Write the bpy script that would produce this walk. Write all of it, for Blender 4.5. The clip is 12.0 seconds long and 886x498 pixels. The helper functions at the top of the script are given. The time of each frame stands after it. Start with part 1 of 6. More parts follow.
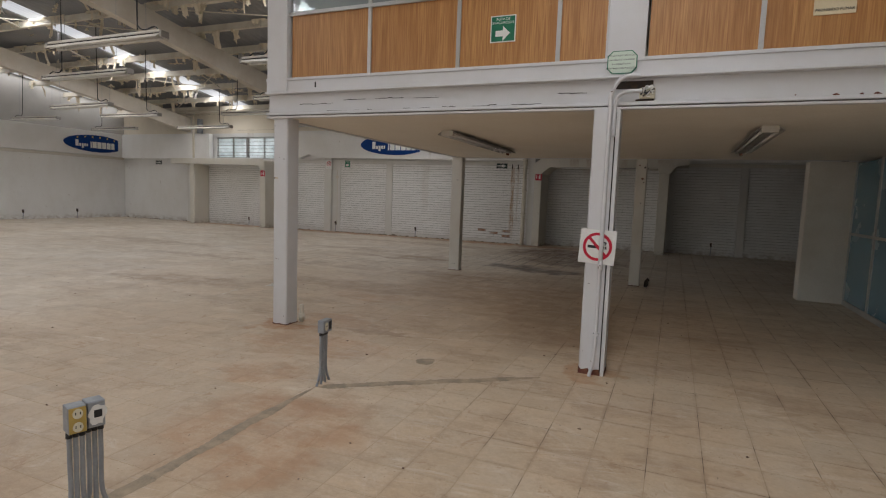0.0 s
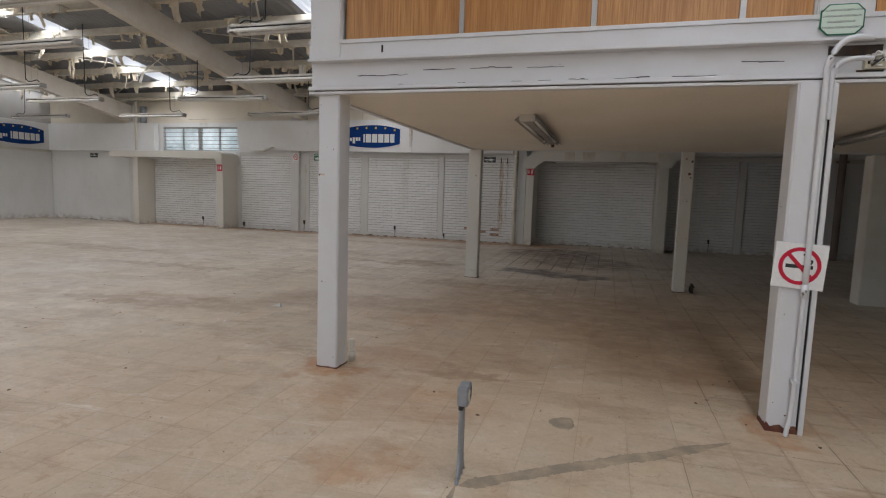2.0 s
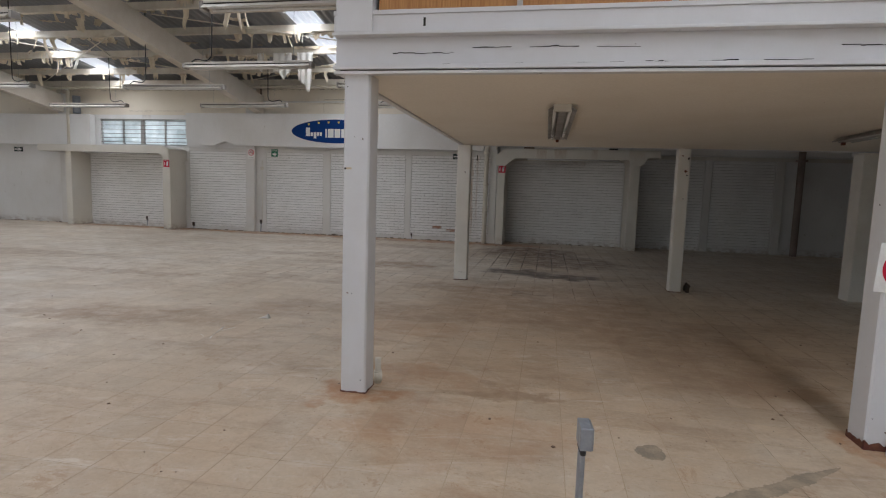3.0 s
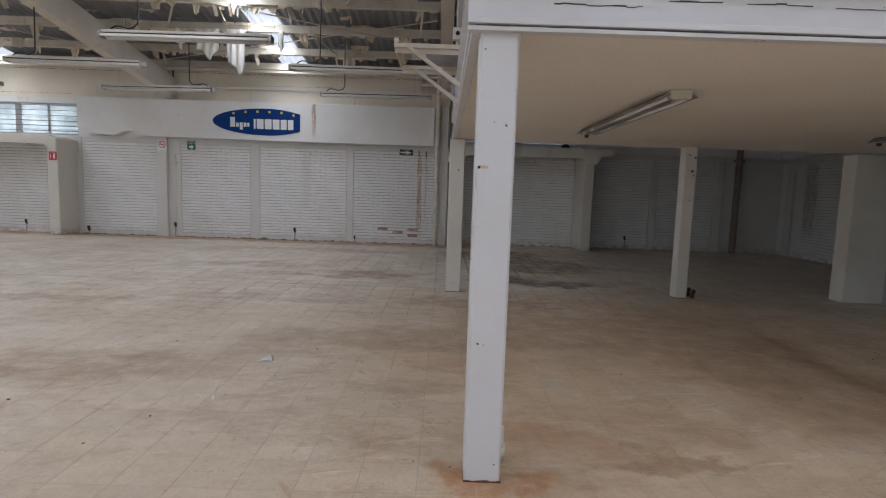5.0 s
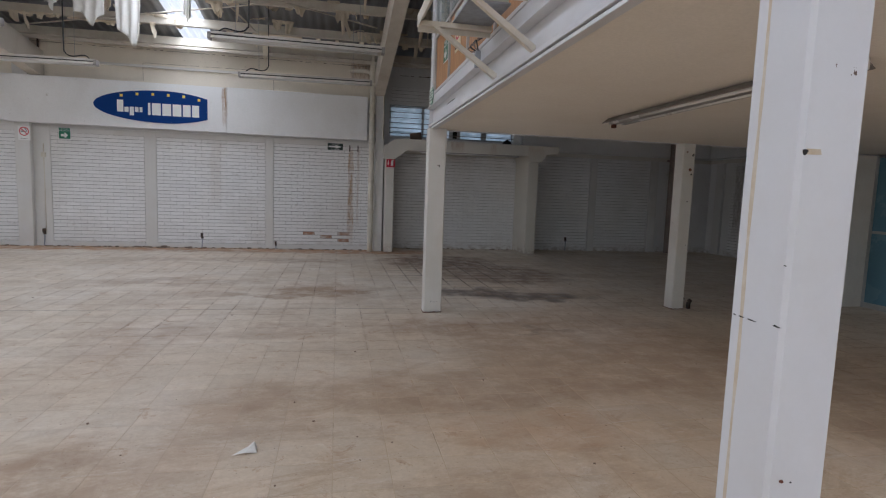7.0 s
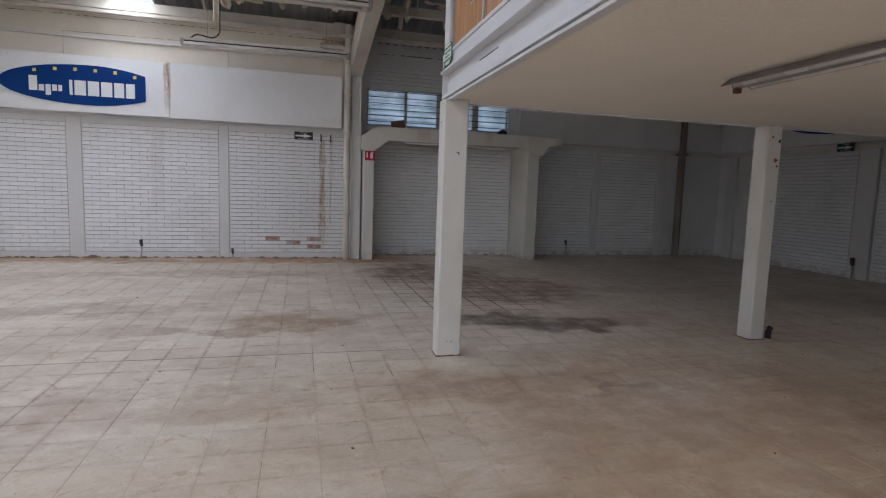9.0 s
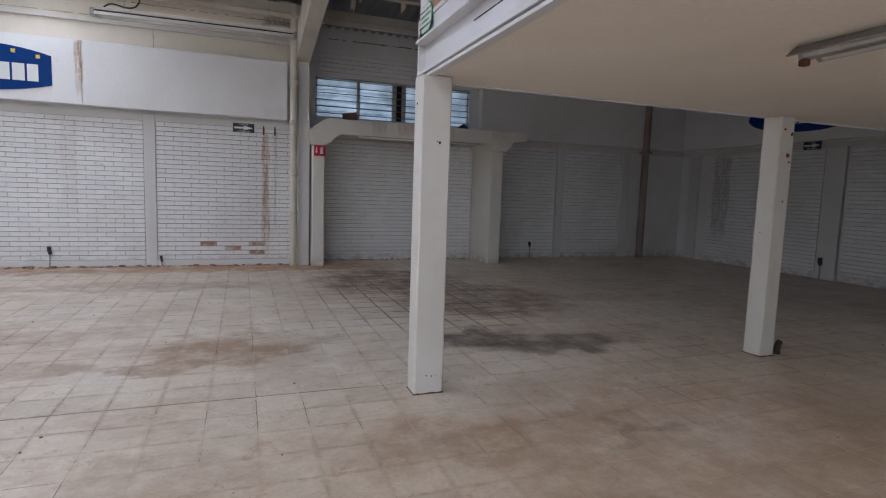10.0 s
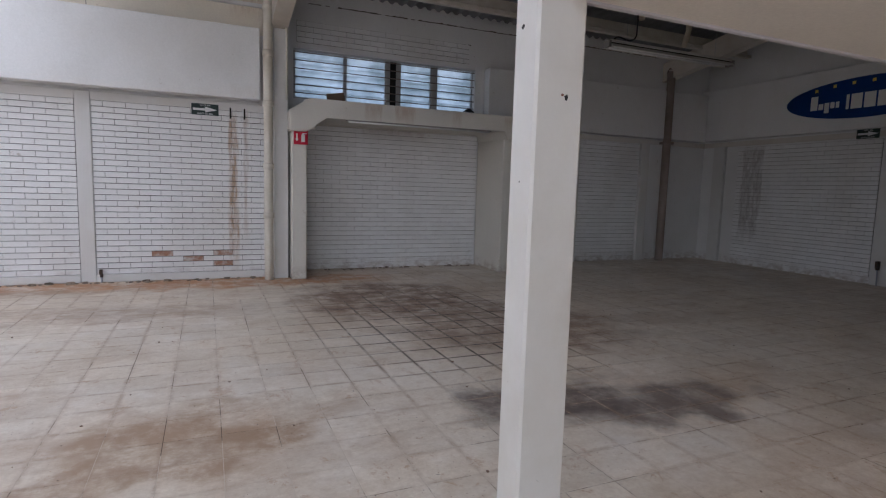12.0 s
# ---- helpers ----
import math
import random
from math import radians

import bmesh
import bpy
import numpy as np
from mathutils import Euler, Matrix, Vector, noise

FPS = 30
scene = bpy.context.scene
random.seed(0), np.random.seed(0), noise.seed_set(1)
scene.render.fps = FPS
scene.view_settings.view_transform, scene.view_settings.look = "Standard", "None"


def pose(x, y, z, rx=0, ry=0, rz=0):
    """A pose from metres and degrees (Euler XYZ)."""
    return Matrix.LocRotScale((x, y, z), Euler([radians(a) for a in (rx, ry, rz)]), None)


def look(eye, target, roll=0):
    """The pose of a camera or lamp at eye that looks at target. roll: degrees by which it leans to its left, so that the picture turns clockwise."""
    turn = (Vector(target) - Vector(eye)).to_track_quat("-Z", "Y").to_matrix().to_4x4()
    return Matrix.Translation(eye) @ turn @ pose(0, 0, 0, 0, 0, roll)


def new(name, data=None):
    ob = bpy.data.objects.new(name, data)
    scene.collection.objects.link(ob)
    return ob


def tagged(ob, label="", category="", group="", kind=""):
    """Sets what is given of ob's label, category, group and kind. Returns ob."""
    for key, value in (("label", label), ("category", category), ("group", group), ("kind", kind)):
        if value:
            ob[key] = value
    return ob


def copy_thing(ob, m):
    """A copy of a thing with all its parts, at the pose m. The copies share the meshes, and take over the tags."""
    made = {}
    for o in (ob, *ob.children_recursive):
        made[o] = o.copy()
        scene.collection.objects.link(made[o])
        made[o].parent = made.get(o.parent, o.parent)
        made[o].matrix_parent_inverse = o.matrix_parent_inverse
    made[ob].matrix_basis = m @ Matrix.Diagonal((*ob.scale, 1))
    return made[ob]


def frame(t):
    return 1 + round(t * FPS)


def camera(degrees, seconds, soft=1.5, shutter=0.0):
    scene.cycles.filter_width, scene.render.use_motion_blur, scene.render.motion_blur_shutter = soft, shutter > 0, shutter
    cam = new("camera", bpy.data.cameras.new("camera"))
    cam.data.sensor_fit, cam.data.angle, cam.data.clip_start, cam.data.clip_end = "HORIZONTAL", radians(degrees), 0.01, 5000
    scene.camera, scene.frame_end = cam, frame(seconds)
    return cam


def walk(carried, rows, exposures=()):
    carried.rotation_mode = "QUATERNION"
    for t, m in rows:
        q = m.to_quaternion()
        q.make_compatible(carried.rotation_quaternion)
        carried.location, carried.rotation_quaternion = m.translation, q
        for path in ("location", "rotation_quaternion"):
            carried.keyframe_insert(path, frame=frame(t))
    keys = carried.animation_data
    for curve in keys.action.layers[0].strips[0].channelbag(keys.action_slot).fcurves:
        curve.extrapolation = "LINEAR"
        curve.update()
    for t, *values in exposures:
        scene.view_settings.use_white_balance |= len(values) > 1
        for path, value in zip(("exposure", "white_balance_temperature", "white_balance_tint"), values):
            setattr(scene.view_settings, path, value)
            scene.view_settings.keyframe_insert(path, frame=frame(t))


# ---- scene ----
cam = camera(78.2, 12.0, soft=1.15)
METRES, EYE, TILT, LEAN, TURN = 11.5, 1.515, -0.25, 0.0, 22.7
ROWS = [
    (0.0, 0.0, 0.0, 0.0, 0.2, -5.39, -2.08),
    (0.5, -0.0295, 0.0304, 0.0006, -2.1, -5.51, -1.96),
    (1.0, -0.0584, 0.0626, -0.0008, -2.24, -5.67, -1.87),
    (1.5, -0.0853, 0.097, 0.0009, -2.28, -5.8, -1.82),
    (2.0, -0.1169, 0.1234, 0.0018, -6.02, -5.78, -1.8),
    (2.5, -0.1447, 0.1524, 0.0005, -9.88, -5.8, -1.76),
    (3.0, -0.1749, 0.1823, -0.0008, -11.93, -5.79, -1.79),
    (5.0, -0.2689, 0.3146, 0.0012, -22.64, -5.83, -1.81),
    (5.5, -0.2812, 0.3515, 0.0034, -26.67, -5.74, -1.83),
    (6.0, -0.2978, 0.3879, 0.0038, -30.62, -5.67, -1.89),
    (6.5, -0.3, 0.4271, 0.0019, -31.88, -5.65, -1.85),
    (7.0, -0.2994, 0.4687, 0.0006, -33.62, -5.63, -1.85),
    (9.0, -0.2419, 0.632, 0.0003, -37.24, -5.79, -1.76),
    (9.5, -0.2228, 0.6702, 0.0, -39.79, -5.77, -1.72),
    (10.0, -0.2064, 0.7098, 0.0001, -42.76, -5.73, -1.72),
    (10.5, -0.189, 0.7433, 0.0011, -46.86, -5.67, -1.75),
    (11.0, -0.1757, 0.7852, 0.0007, -49.89, -5.72, -1.69),
    (11.5, -0.1584, 0.8242, -0.0008, -50.14, -5.8, -1.64),
    (12.0, -0.1418, 0.8594, -0.0011, -46.02, -6.01, -1.49),
]
EXPOSURES = [(0.0, -0.86, 6600, 12), (1.0, -0.69, 6420, 12), (2.0, -0.69, 6270, 12), (5.5, -0.5, 5930, 13), (9.0, -0.15, 5740, 14), (12.0, 0.2, 5640, 16)]
walk(cam, [(t, pose(0, 0, EYE, TILT, LEAN, TURN) @ pose(METRES * x, METRES * y, METRES * z, 90 + pitch, roll, yaw)) for t, x, y, z, yaw, pitch, roll in ROWS], EXPOSURES)

# ---- light ----
SLOPE = 0.145
RIDGE_Y = 5.5


def roof_z(y):
    """Underside of the roof sheet."""
    return 4.78 + SLOPE * (17.5 - y) if y > RIDGE_Y else 4.78 + SLOPE * (y + 6.5)


world = bpy.data.worlds.new("sky")
scene.world = world
world.use_nodes = True
wn = world.node_tree.nodes
sky = wn.new("ShaderNodeTexSky")
sky.sky_type = "NISHITA"
sky.sun_disc = False
sky.sun_elevation = radians(58)
sky.sun_rotation = radians(200)
world.node_tree.links.new(sky.outputs[0], wn["Background"].inputs[0])
wn["Background"].inputs[1].default_value = 0.12

sun = new("sun", bpy.data.lights.new("sun", "SUN"))
sun.data.energy = 5.0
sun.data.angle = radians(0.6)
sun.data.color = (1.0, 0.95, 0.88)
sun.matrix_world = look((0, 0, 30), (-3.5, 16, 0))


def area_lamp(name, m, sx, sy, watts, col):
    lamp = bpy.data.lights.new(name, "AREA")
    lamp.shape, lamp.size, lamp.size_y, lamp.energy, lamp.color = "RECTANGLE", sx, sy, watts, col
    ob = new(name, lamp)
    ob.matrix_world = m
    return ob


SKYLIGHTS = (-8.43, -16.4, -22.9)
tilt = math.degrees(math.atan(SLOPE))
for sx in SKYLIGHTS:
    ym = (RIDGE_Y + 17.3) / 2
    watts, back = (95, 80) if sx < -20 else (255, 395) if sx > -10 else (360, 370)
    area_lamp("skylight_north", pose(sx, ym, roof_z(ym) - 0.005, -tilt, 0, 0), 0.68, 11.6, watts, (0.95, 0.97, 1.0))
    ym = (RIDGE_Y - 6.3) / 2
    area_lamp("unseen_skylight_south", pose(sx, ym, roof_z(ym) - 0.005, tilt, 0, 0), 0.68, 11.6, back, (0.95, 0.97, 1.0))
# added fill lamp under an unseen skylight, brightens the floor before the mezzanine
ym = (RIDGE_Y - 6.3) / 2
area_lamp("unseen_skylight_south", pose(-0.5, ym, roof_z(ym) - 0.005, tilt, 0, 0), 0.68, 11.6, 415, (0.95, 0.97, 1.0))
# daylight in the two louvred windows
area_lamp("window_daylight", pose(-16.1, 17.84, 3.15, -90, 0, 0), 3.2, 0.8, 24, (0.95, 0.99, 1.0))
area_lamp("window_daylight", pose(-2.25, 18.44, 3.35, -90, 0, 0), 3.3, 0.8, 7, (0.75, 0.87, 1.0))
area_lamp("shopfront_daylight", pose(-7.5, -6.55, 1.75, 90, 0, 0), 22.0, 3.0, 95, (0.82, 0.9, 1.0))

# ---- materials ----


def node_mat(name):
    m = bpy.data.materials.new(name)
    m.use_nodes = True
    nt = m.node_tree
    return m, nt, nt.nodes["Principled BSDF"]


def math_node(nt, op, a, b=None, c=None, clamp=False):
    n = nt.nodes.new("ShaderNodeMath")
    n.operation = op
    n.use_clamp = clamp
    for i, v in enumerate((a, b, c)):
        if v is None:
            continue
        if isinstance(v, (int, float)):
            n.inputs[i].default_value = v
        else:
            nt.links.new(v, n.inputs[i])
    return n.outputs[0]


def mix(nt, fac, a, b):
    n = nt.nodes.new("ShaderNodeMix")
    n.data_type = "RGBA"
    for i, v in ((0, fac), (6, a), (7, b)):
        if isinstance(v, (int, float)):
            n.inputs[i].default_value = v
        elif isinstance(v, tuple):
            n.inputs[i].default_value = (*v, 1)
        else:
            nt.links.new(v, n.inputs[i])
    return n.outputs[2]


def position(nt, sx=1, sy=1, sz=1):
    g = nt.nodes.new("ShaderNodeNewGeometry")
    if (sx, sy, sz) == (1, 1, 1):
        return g.outputs["Position"]
    m = nt.nodes.new("ShaderNodeMapping")
    nt.links.new(g.outputs["Position"], m.inputs[0])
    m.inputs["Scale"].default_value = (sx, sy, sz)
    return m.outputs[0]


def noise_at(nt, vec, scale, detail=4, rough=0.6, low=0.35, high=0.65, distort=0.0):
    n = nt.nodes.new("ShaderNodeTexNoise")
    n.inputs["Scale"].default_value = scale
    n.inputs["Detail"].default_value = detail
    n.inputs["Roughness"].default_value = rough
    n.inputs["Distortion"].default_value = distort
    nt.links.new(vec, n.inputs["Vector"])
    r = nt.nodes.new("ShaderNodeMapRange")
    r.inputs["From Min"].default_value = low
    r.inputs["From Max"].default_value = high
    r.clamp = True
    nt.links.new(n.outputs[0], r.inputs[0])
    return r.outputs[0]


def bump(nt, bsdf, height, strength, dist=0.01):
    b = nt.nodes.new("ShaderNodeBump")
    b.inputs["Strength"].default_value = strength
    b.inputs["Distance"].default_value = dist
    nt.links.new(height, b.inputs["Height"])
    nt.links.new(b.outputs[0], bsdf.inputs["Normal"])


def scaled(col, k):
    return tuple(min(1.0, c * k) for c in col)


def surface(name, col, dirt=None, amount=0.5, rough=0.6, metal=0.0, fine=60.0, coarse=1.3, stretch=(1, 1, 1), relief=0.15, chip=None, chip_level=0.72, island=0.0, contrast=0.06, spec=0.5):
    """Paint, plaster, plastic or metal with broad stains, fine grain and optional chips."""
    m, nt, bsdf = node_mat(name)
    vec = position(nt)
    big = noise_at(nt, position(nt, *stretch), coarse, 5, 0.65, 0.42, 0.72)
    grain = noise_at(nt, vec, fine, 3, 0.6, 0.25, 0.75)
    c = mix(nt, grain, scaled(col, 1 - contrast), scaled(col, 1 + contrast * 0.8))
    c = mix(nt, math_node(nt, "MULTIPLY", big, amount), c, dirt or scaled(col, 0.7))
    if island:
        g = nt.nodes.new("ShaderNodeNewGeometry")
        hsv = nt.nodes.new("ShaderNodeHueSaturation")
        nt.links.new(math_node(nt, "MULTIPLY_ADD", g.outputs["Random Per Island"], island * 2, 1 - island), hsv.inputs["Value"])
        nt.links.new(c, hsv.inputs["Color"])
        c = hsv.outputs[0]
    if chip:
        spots = noise_at(nt, vec, 9.0, 6, 0.7, chip_level, chip_level + 0.02)
        c = mix(nt, spots, c, chip)
    nt.links.new(c, bsdf.inputs["Base Color"])
    nt.links.new(math_node(nt, "MULTIPLY_ADD", big, 0.18, rough - 0.06, clamp=True), bsdf.inputs["Roughness"])
    bsdf.inputs["Metallic"].default_value = metal
    bsdf.inputs["Specular IOR Level"].default_value = spec
    if relief:
        bump(nt, bsdf, grain, relief, 0.004)
    return m


def streak_mask(nt, x0, x1, z0, z1, axis="X", soft=0.035):
    """A soft-edged vertical streak on a wall between two ordinates and two heights."""
    sep = nt.nodes.new("ShaderNodeSeparateXYZ")
    nt.links.new(position(nt), sep.inputs[0])
    wob = noise_at(nt, position(nt, 6, 6, 0.8), 2.0, 4, 0.6, 0.3, 0.7)
    along = math_node(nt, "ADD", sep.outputs[axis], math_node(nt, "MULTIPLY", wob, 0.06))
    mid, half = (x0 + x1) / 2 + 0.03, (x1 - x0) / 2
    d = math_node(nt, "ABSOLUTE", math_node(nt, "SUBTRACT", along, mid))
    a = math_node(nt, "DIVIDE", math_node(nt, "SUBTRACT", half + soft, d), soft, clamp=True)
    b = math_node(nt, "DIVIDE", math_node(nt, "SUBTRACT", z1, sep.outputs["Z"]), 0.15, clamp=True)
    c = math_node(nt, "DIVIDE", math_node(nt, "SUBTRACT", sep.outputs["Z"], z0), 0.5, clamp=True)
    brk = noise_at(nt, position(nt, 9, 9, 2.2), 2.5, 5, 0.7, 0.3, 0.6)
    if axis == "Y":
        brk = math_node(nt, "MULTIPLY", brk, math_node(nt, "GREATER_THAN", sep.outputs["X"], 0.0))
    return math_node(nt, "MULTIPLY", math_node(nt, "MULTIPLY", a, b), math_node(nt, "MULTIPLY", c, brk))


def painted_masonry(name, col, streaks=(), island=0.03, relief=0.35):
    m, nt, bsdf = node_mat(name)
    vec = position(nt)
    grain = noise_at(nt, vec, 45, 4, 0.65, 0.25, 0.75)
    big = noise_at(nt, position(nt, 1, 1, 0.6), 0.9, 5, 0.6, 0.45, 0.75)
    spots = noise_at(nt, vec, 5.5, 8, 0.75, 0.64, 0.68)
    c = mix(nt, grain, scaled(col, 0.94), scaled(col, 1.04))
    c = mix(nt, math_node(nt, "MULTIPLY", big, 0.28), c, (0.5, 0.46, 0.39))
    c = mix(nt, math_node(nt, "MULTIPLY", spots, 0.5), c, (0.35, 0.29, 0.22))
    # mud splashed up from the floor along the foot of the wall
    sep = nt.nodes.new("ShaderNodeSeparateXYZ")
    nt.links.new(vec, sep.inputs[0])
    foot = math_node(nt, "DIVIDE", math_node(nt, "SUBTRACT", 0.22, sep.outputs["Z"]), 0.22, clamp=True)
    splash = noise_at(nt, position(nt, 3, 3, 5), 1.6, 8, 0.75, 0.44, 0.58)
    c = mix(nt, math_node(nt, "MULTIPLY", math_node(nt, "MULTIPLY", foot, splash), 0.6), c, (0.24, 0.15, 0.09))
    for axis, a0, a1, z0, z1, tint, k in streaks:
        c = mix(nt, math_node(nt, "MULTIPLY", streak_mask(nt, a0, a1, z0, z1, axis), k), c, tint)
    g = nt.nodes.new("ShaderNodeNewGeometry")
    hsv = nt.nodes.new("ShaderNodeHueSaturation")
    nt.links.new(math_node(nt, "MULTIPLY_ADD", g.outputs["Random Per Island"], island * 2, 1 - island), hsv.inputs["Value"])
    nt.links.new(c, hsv.inputs["Color"])
    nt.links.new(hsv.outputs[0], bsdf.inputs["Base Color"])
    bsdf.inputs["Roughness"].default_value = 0.62
    bump(nt, bsdf, grain, relief, 0.006)
    return m


STREAKS = (
    ("X", -4.98, -4.9, 0.1, 2.6, (0.4, 0.25, 0.13), 0.85),
    ("X", -4.77, -4.74, 0.5, 2.6, (0.3, 0.19, 0.1), 0.5),
    ("X", -11.95, -11.85, 0.2, 2.6, (0.4, 0.3, 0.2), 0.4),
    ("X", -8.2, -8.0, 0.8, 2.6, (0.5, 0.42, 0.33), 0.25),
    ("Y", 16.6, 17.05, 0.4, 2.6, (0.16, 0.12, 0.1), 0.5),
    ("X", -2.75, -1.6, 2.3, 2.82, (0.3, 0.15, 0.07), 0.8),
    ("X", -16.1, -15.8, 3.5, 3.9, (0.3, 0.2, 0.1), 0.8),
)
WHITE = (0.78, 0.775, 0.76)
M_WALL = painted_masonry("white_painted_masonry", WHITE, STREAKS, 0.0)
M_BRICK = painted_masonry("white_painted_brick", (0.82, 0.815, 0.805), STREAKS, 0.035)
M_RAW = surface("bare_red_brick", (0.36, 0.2, 0.13), (0.66, 0.64, 0.6), 1.0, 0.9, fine=40, coarse=11, relief=0.6)
M_JOINT = surface("dirty_mortar_joint", (0.06, 0.05, 0.042), (0.4, 0.38, 0.35), 0.7, 0.85, coarse=4.5)
M_JOINTFILLED = surface("paint_filled_mortar_joint", (0.2, 0.18, 0.16), (0.62, 0.6, 0.57), 1.0, 0.85, coarse=3.5)
M_UPPER = painted_masonry("cream_upper_plaster", (0.79, 0.725, 0.61), (("X", -4.95, -4.5, 3.9, 4.85, (0.3, 0.17, 0.08), 0.7), ("X", -12.1, -11.6, 4.3, 4.8, (0.36, 0.25, 0.15), 0.5), ("X", -16.1, -15.8, 3.7, 3.95, (0.3, 0.2, 0.1), 0.8)), 0.0, 0.15)
# wall colour darkened to hold the shade under the roof
M_SHADEWALL = surface("shade_greyed_wall", (0.46, 0.445, 0.42), (0.36, 0.34, 0.31), 0.5, 0.85, relief=0.3, coarse=1.0)
M_SEAM = surface("dirty_plaster_seam", (0.2, 0.17, 0.14), (0.45, 0.4, 0.33), 0.9, 0.9, coarse=4)
M_RUSTRUN = surface("thin_rust_run", (0.63, 0.56, 0.45), (0.52, 0.4, 0.26), 0.9, 0.6, coarse=9)
M_CONC = surface("painted_concrete", (0.69, 0.66, 0.6), (0.52, 0.46, 0.38), 0.5, 0.65, relief=0.3, coarse=1.0)
M_PORCH = painted_masonry("cream_painted_porch_concrete", (0.68, 0.65, 0.58), (("X", -3.0, -2.75, 2.45, 2.85, (0.33, 0.17, 0.08), 0.8), ("X", -2.5, -2.2, 2.45, 2.85, (0.33, 0.17, 0.08), 0.9), ("X", -1.5, -1.35, 2.45, 2.85, (0.33, 0.17, 0.08), 0.7), ("X", -0.5, -0.1, 2.45, 2.85, (0.4, 0.25, 0.13), 0.6)), 0.0, 0.2)
M_PIL = surface("white_painted_concrete", (0.68, 0.67, 0.645), (0.58, 0.54, 0.47), 0.4, 0.62, relief=0.25, coarse=1.4, contrast=0.03)
M_BEAM = surface("grey_cream_painted_concrete_beam", (0.66, 0.61, 0.53), (0.48, 0.41, 0.32), 0.6, 0.7, relief=0.3)
M_FASCIA = painted_masonry("white_fascia_board", (0.8, 0.795, 0.78), (("X", -7.87, -7.81, 2.75, 3.85, (0.33, 0.18, 0.07), 0.9), ("X", -4.95, -4.6, 2.7, 2.95, (0.5, 0.42, 0.3), 0.7)), 0.0, 0.03)
M_STEEL = surface("white_enamel_on_steel", (0.67, 0.67, 0.685), (0.55, 0.52, 0.47), 0.35, 0.42, relief=0.02, coarse=1.6, chip=(0.1, 0.06, 0.04), chip_level=0.7, contrast=0.012)
# post enamel with the warm light on the back posts mixed into its colour
M_POSTWARM = surface("warm_lit_enamel_on_steel", (0.66, 0.64, 0.59), (0.52, 0.47, 0.38), 0.4, 0.45, relief=0.02, coarse=1.6, chip=(0.1, 0.06, 0.04), chip_level=0.71, contrast=0.015)
M_RUST = surface("flaking_rust", (0.12, 0.035, 0.025), (0.25, 0.12, 0.06), 0.8, 0.9, fine=90, coarse=14, relief=0.9)
M_CREAM = surface("cream_painted_steel", (0.66, 0.62, 0.53), (0.45, 0.38, 0.28), 0.6, 0.55, coarse=2.2, chip=(0.15, 0.08, 0.05), chip_level=0.74)
M_SOFFIT = surface("cream_plaster_soffit", (0.84, 0.79, 0.71), (0.7, 0.63, 0.53), 0.4, 0.8, coarse=0.7, relief=0.12, chip=(0.4, 0.32, 0.23), chip_level=0.735)
M_SHEET = surface("weathered_grey_roof_sheet", (0.25, 0.26, 0.275), (0.34, 0.325, 0.3), 0.6, 0.55, metal=0.1, coarse=1.5)
M_FLUFF = surface("torn_cream_insulation", (0.76, 0.68, 0.54), (0.5, 0.41, 0.29), 0.6, 0.95, fine=30, coarse=3, relief=0.5)
M_DARKGAP = surface("black_gap", (0.02, 0.018, 0.016), None, 0.3, 0.9)
M_GREY = surface("grey_electrical_steel", (0.34, 0.365, 0.4), (0.22, 0.22, 0.23), 0.5, 0.45, metal=0.4, fine=120, coarse=12)
M_YELLOW = surface("mustard_cover_plate", (0.5, 0.35, 0.09), (0.35, 0.24, 0.07), 0.4, 0.5, coarse=14)
M_IVORY = surface("ivory_plastic", (0.7, 0.66, 0.52), None, 0.2, 0.4, coarse=12)
M_BLACK = surface("black_plastic", (0.02, 0.02, 0.022), None, 0.3, 0.5)
M_RED = surface("red_sign_plastic", (0.55, 0.015, 0.045), (0.45, 0.03, 0.05), 0.3, 0.45, spec=0.25)
M_TRAY = surface("pale_green_plastic_tray", (0.5, 0.54, 0.48), (0.36, 0.37, 0.32), 0.5, 0.4, coarse=6)
M_RUSTBOX = surface("blackened_rusty_steel", (0.045, 0.035, 0.03), (0.12, 0.065, 0.035), 0.8, 0.85, coarse=16, relief=0.6)
M_RUBBLE = surface("crumbled_dirty_plaster", (0.3, 0.25, 0.2), (0.12, 0.085, 0.06), 1.0, 0.95, coarse=9, relief=0.5, island=0.35)
M_SPLASH = surface("spilt_white_paint", (0.78, 0.76, 0.72), (0.6, 0.54, 0.45), 0.6, 0.6, coarse=25)
M_GREEN = surface("green_sign_plastic", (0.012, 0.17, 0.09), (0.02, 0.12, 0.07), 0.3, 0.4)
M_DKGREEN = surface("dark_green_sign_plastic", (0.01, 0.03, 0.025), None, 0.3, 0.4)
M_BLUE = surface("deep_blue_sign_vinyl", (0.006, 0.042, 0.19), (0.008, 0.04, 0.15), 0.3, 0.6, coarse=2, spec=0.12)
M_SIGNWHITE = surface("white_sign_plastic", (0.8, 0.8, 0.78), (0.65, 0.62, 0.56), 0.3, 0.4)
M_SIGNCREAM = surface("yellowed_sign_plastic", (0.72, 0.62, 0.42), (0.6, 0.5, 0.32), 0.3, 0.4)
M_SIGNMINT = surface("pale_green_sign_plastic", (0.62, 0.72, 0.62), (0.5, 0.58, 0.48), 0.4, 0.4)
M_SQUARE = surface("yellow_sign_vinyl", (0.75, 0.55, 0.08), None, 0.2, 0.4)
M_ALU = surface("anodised_aluminium", (0.5, 0.5, 0.49), (0.35, 0.34, 0.32), 0.4, 0.4, metal=0.55)
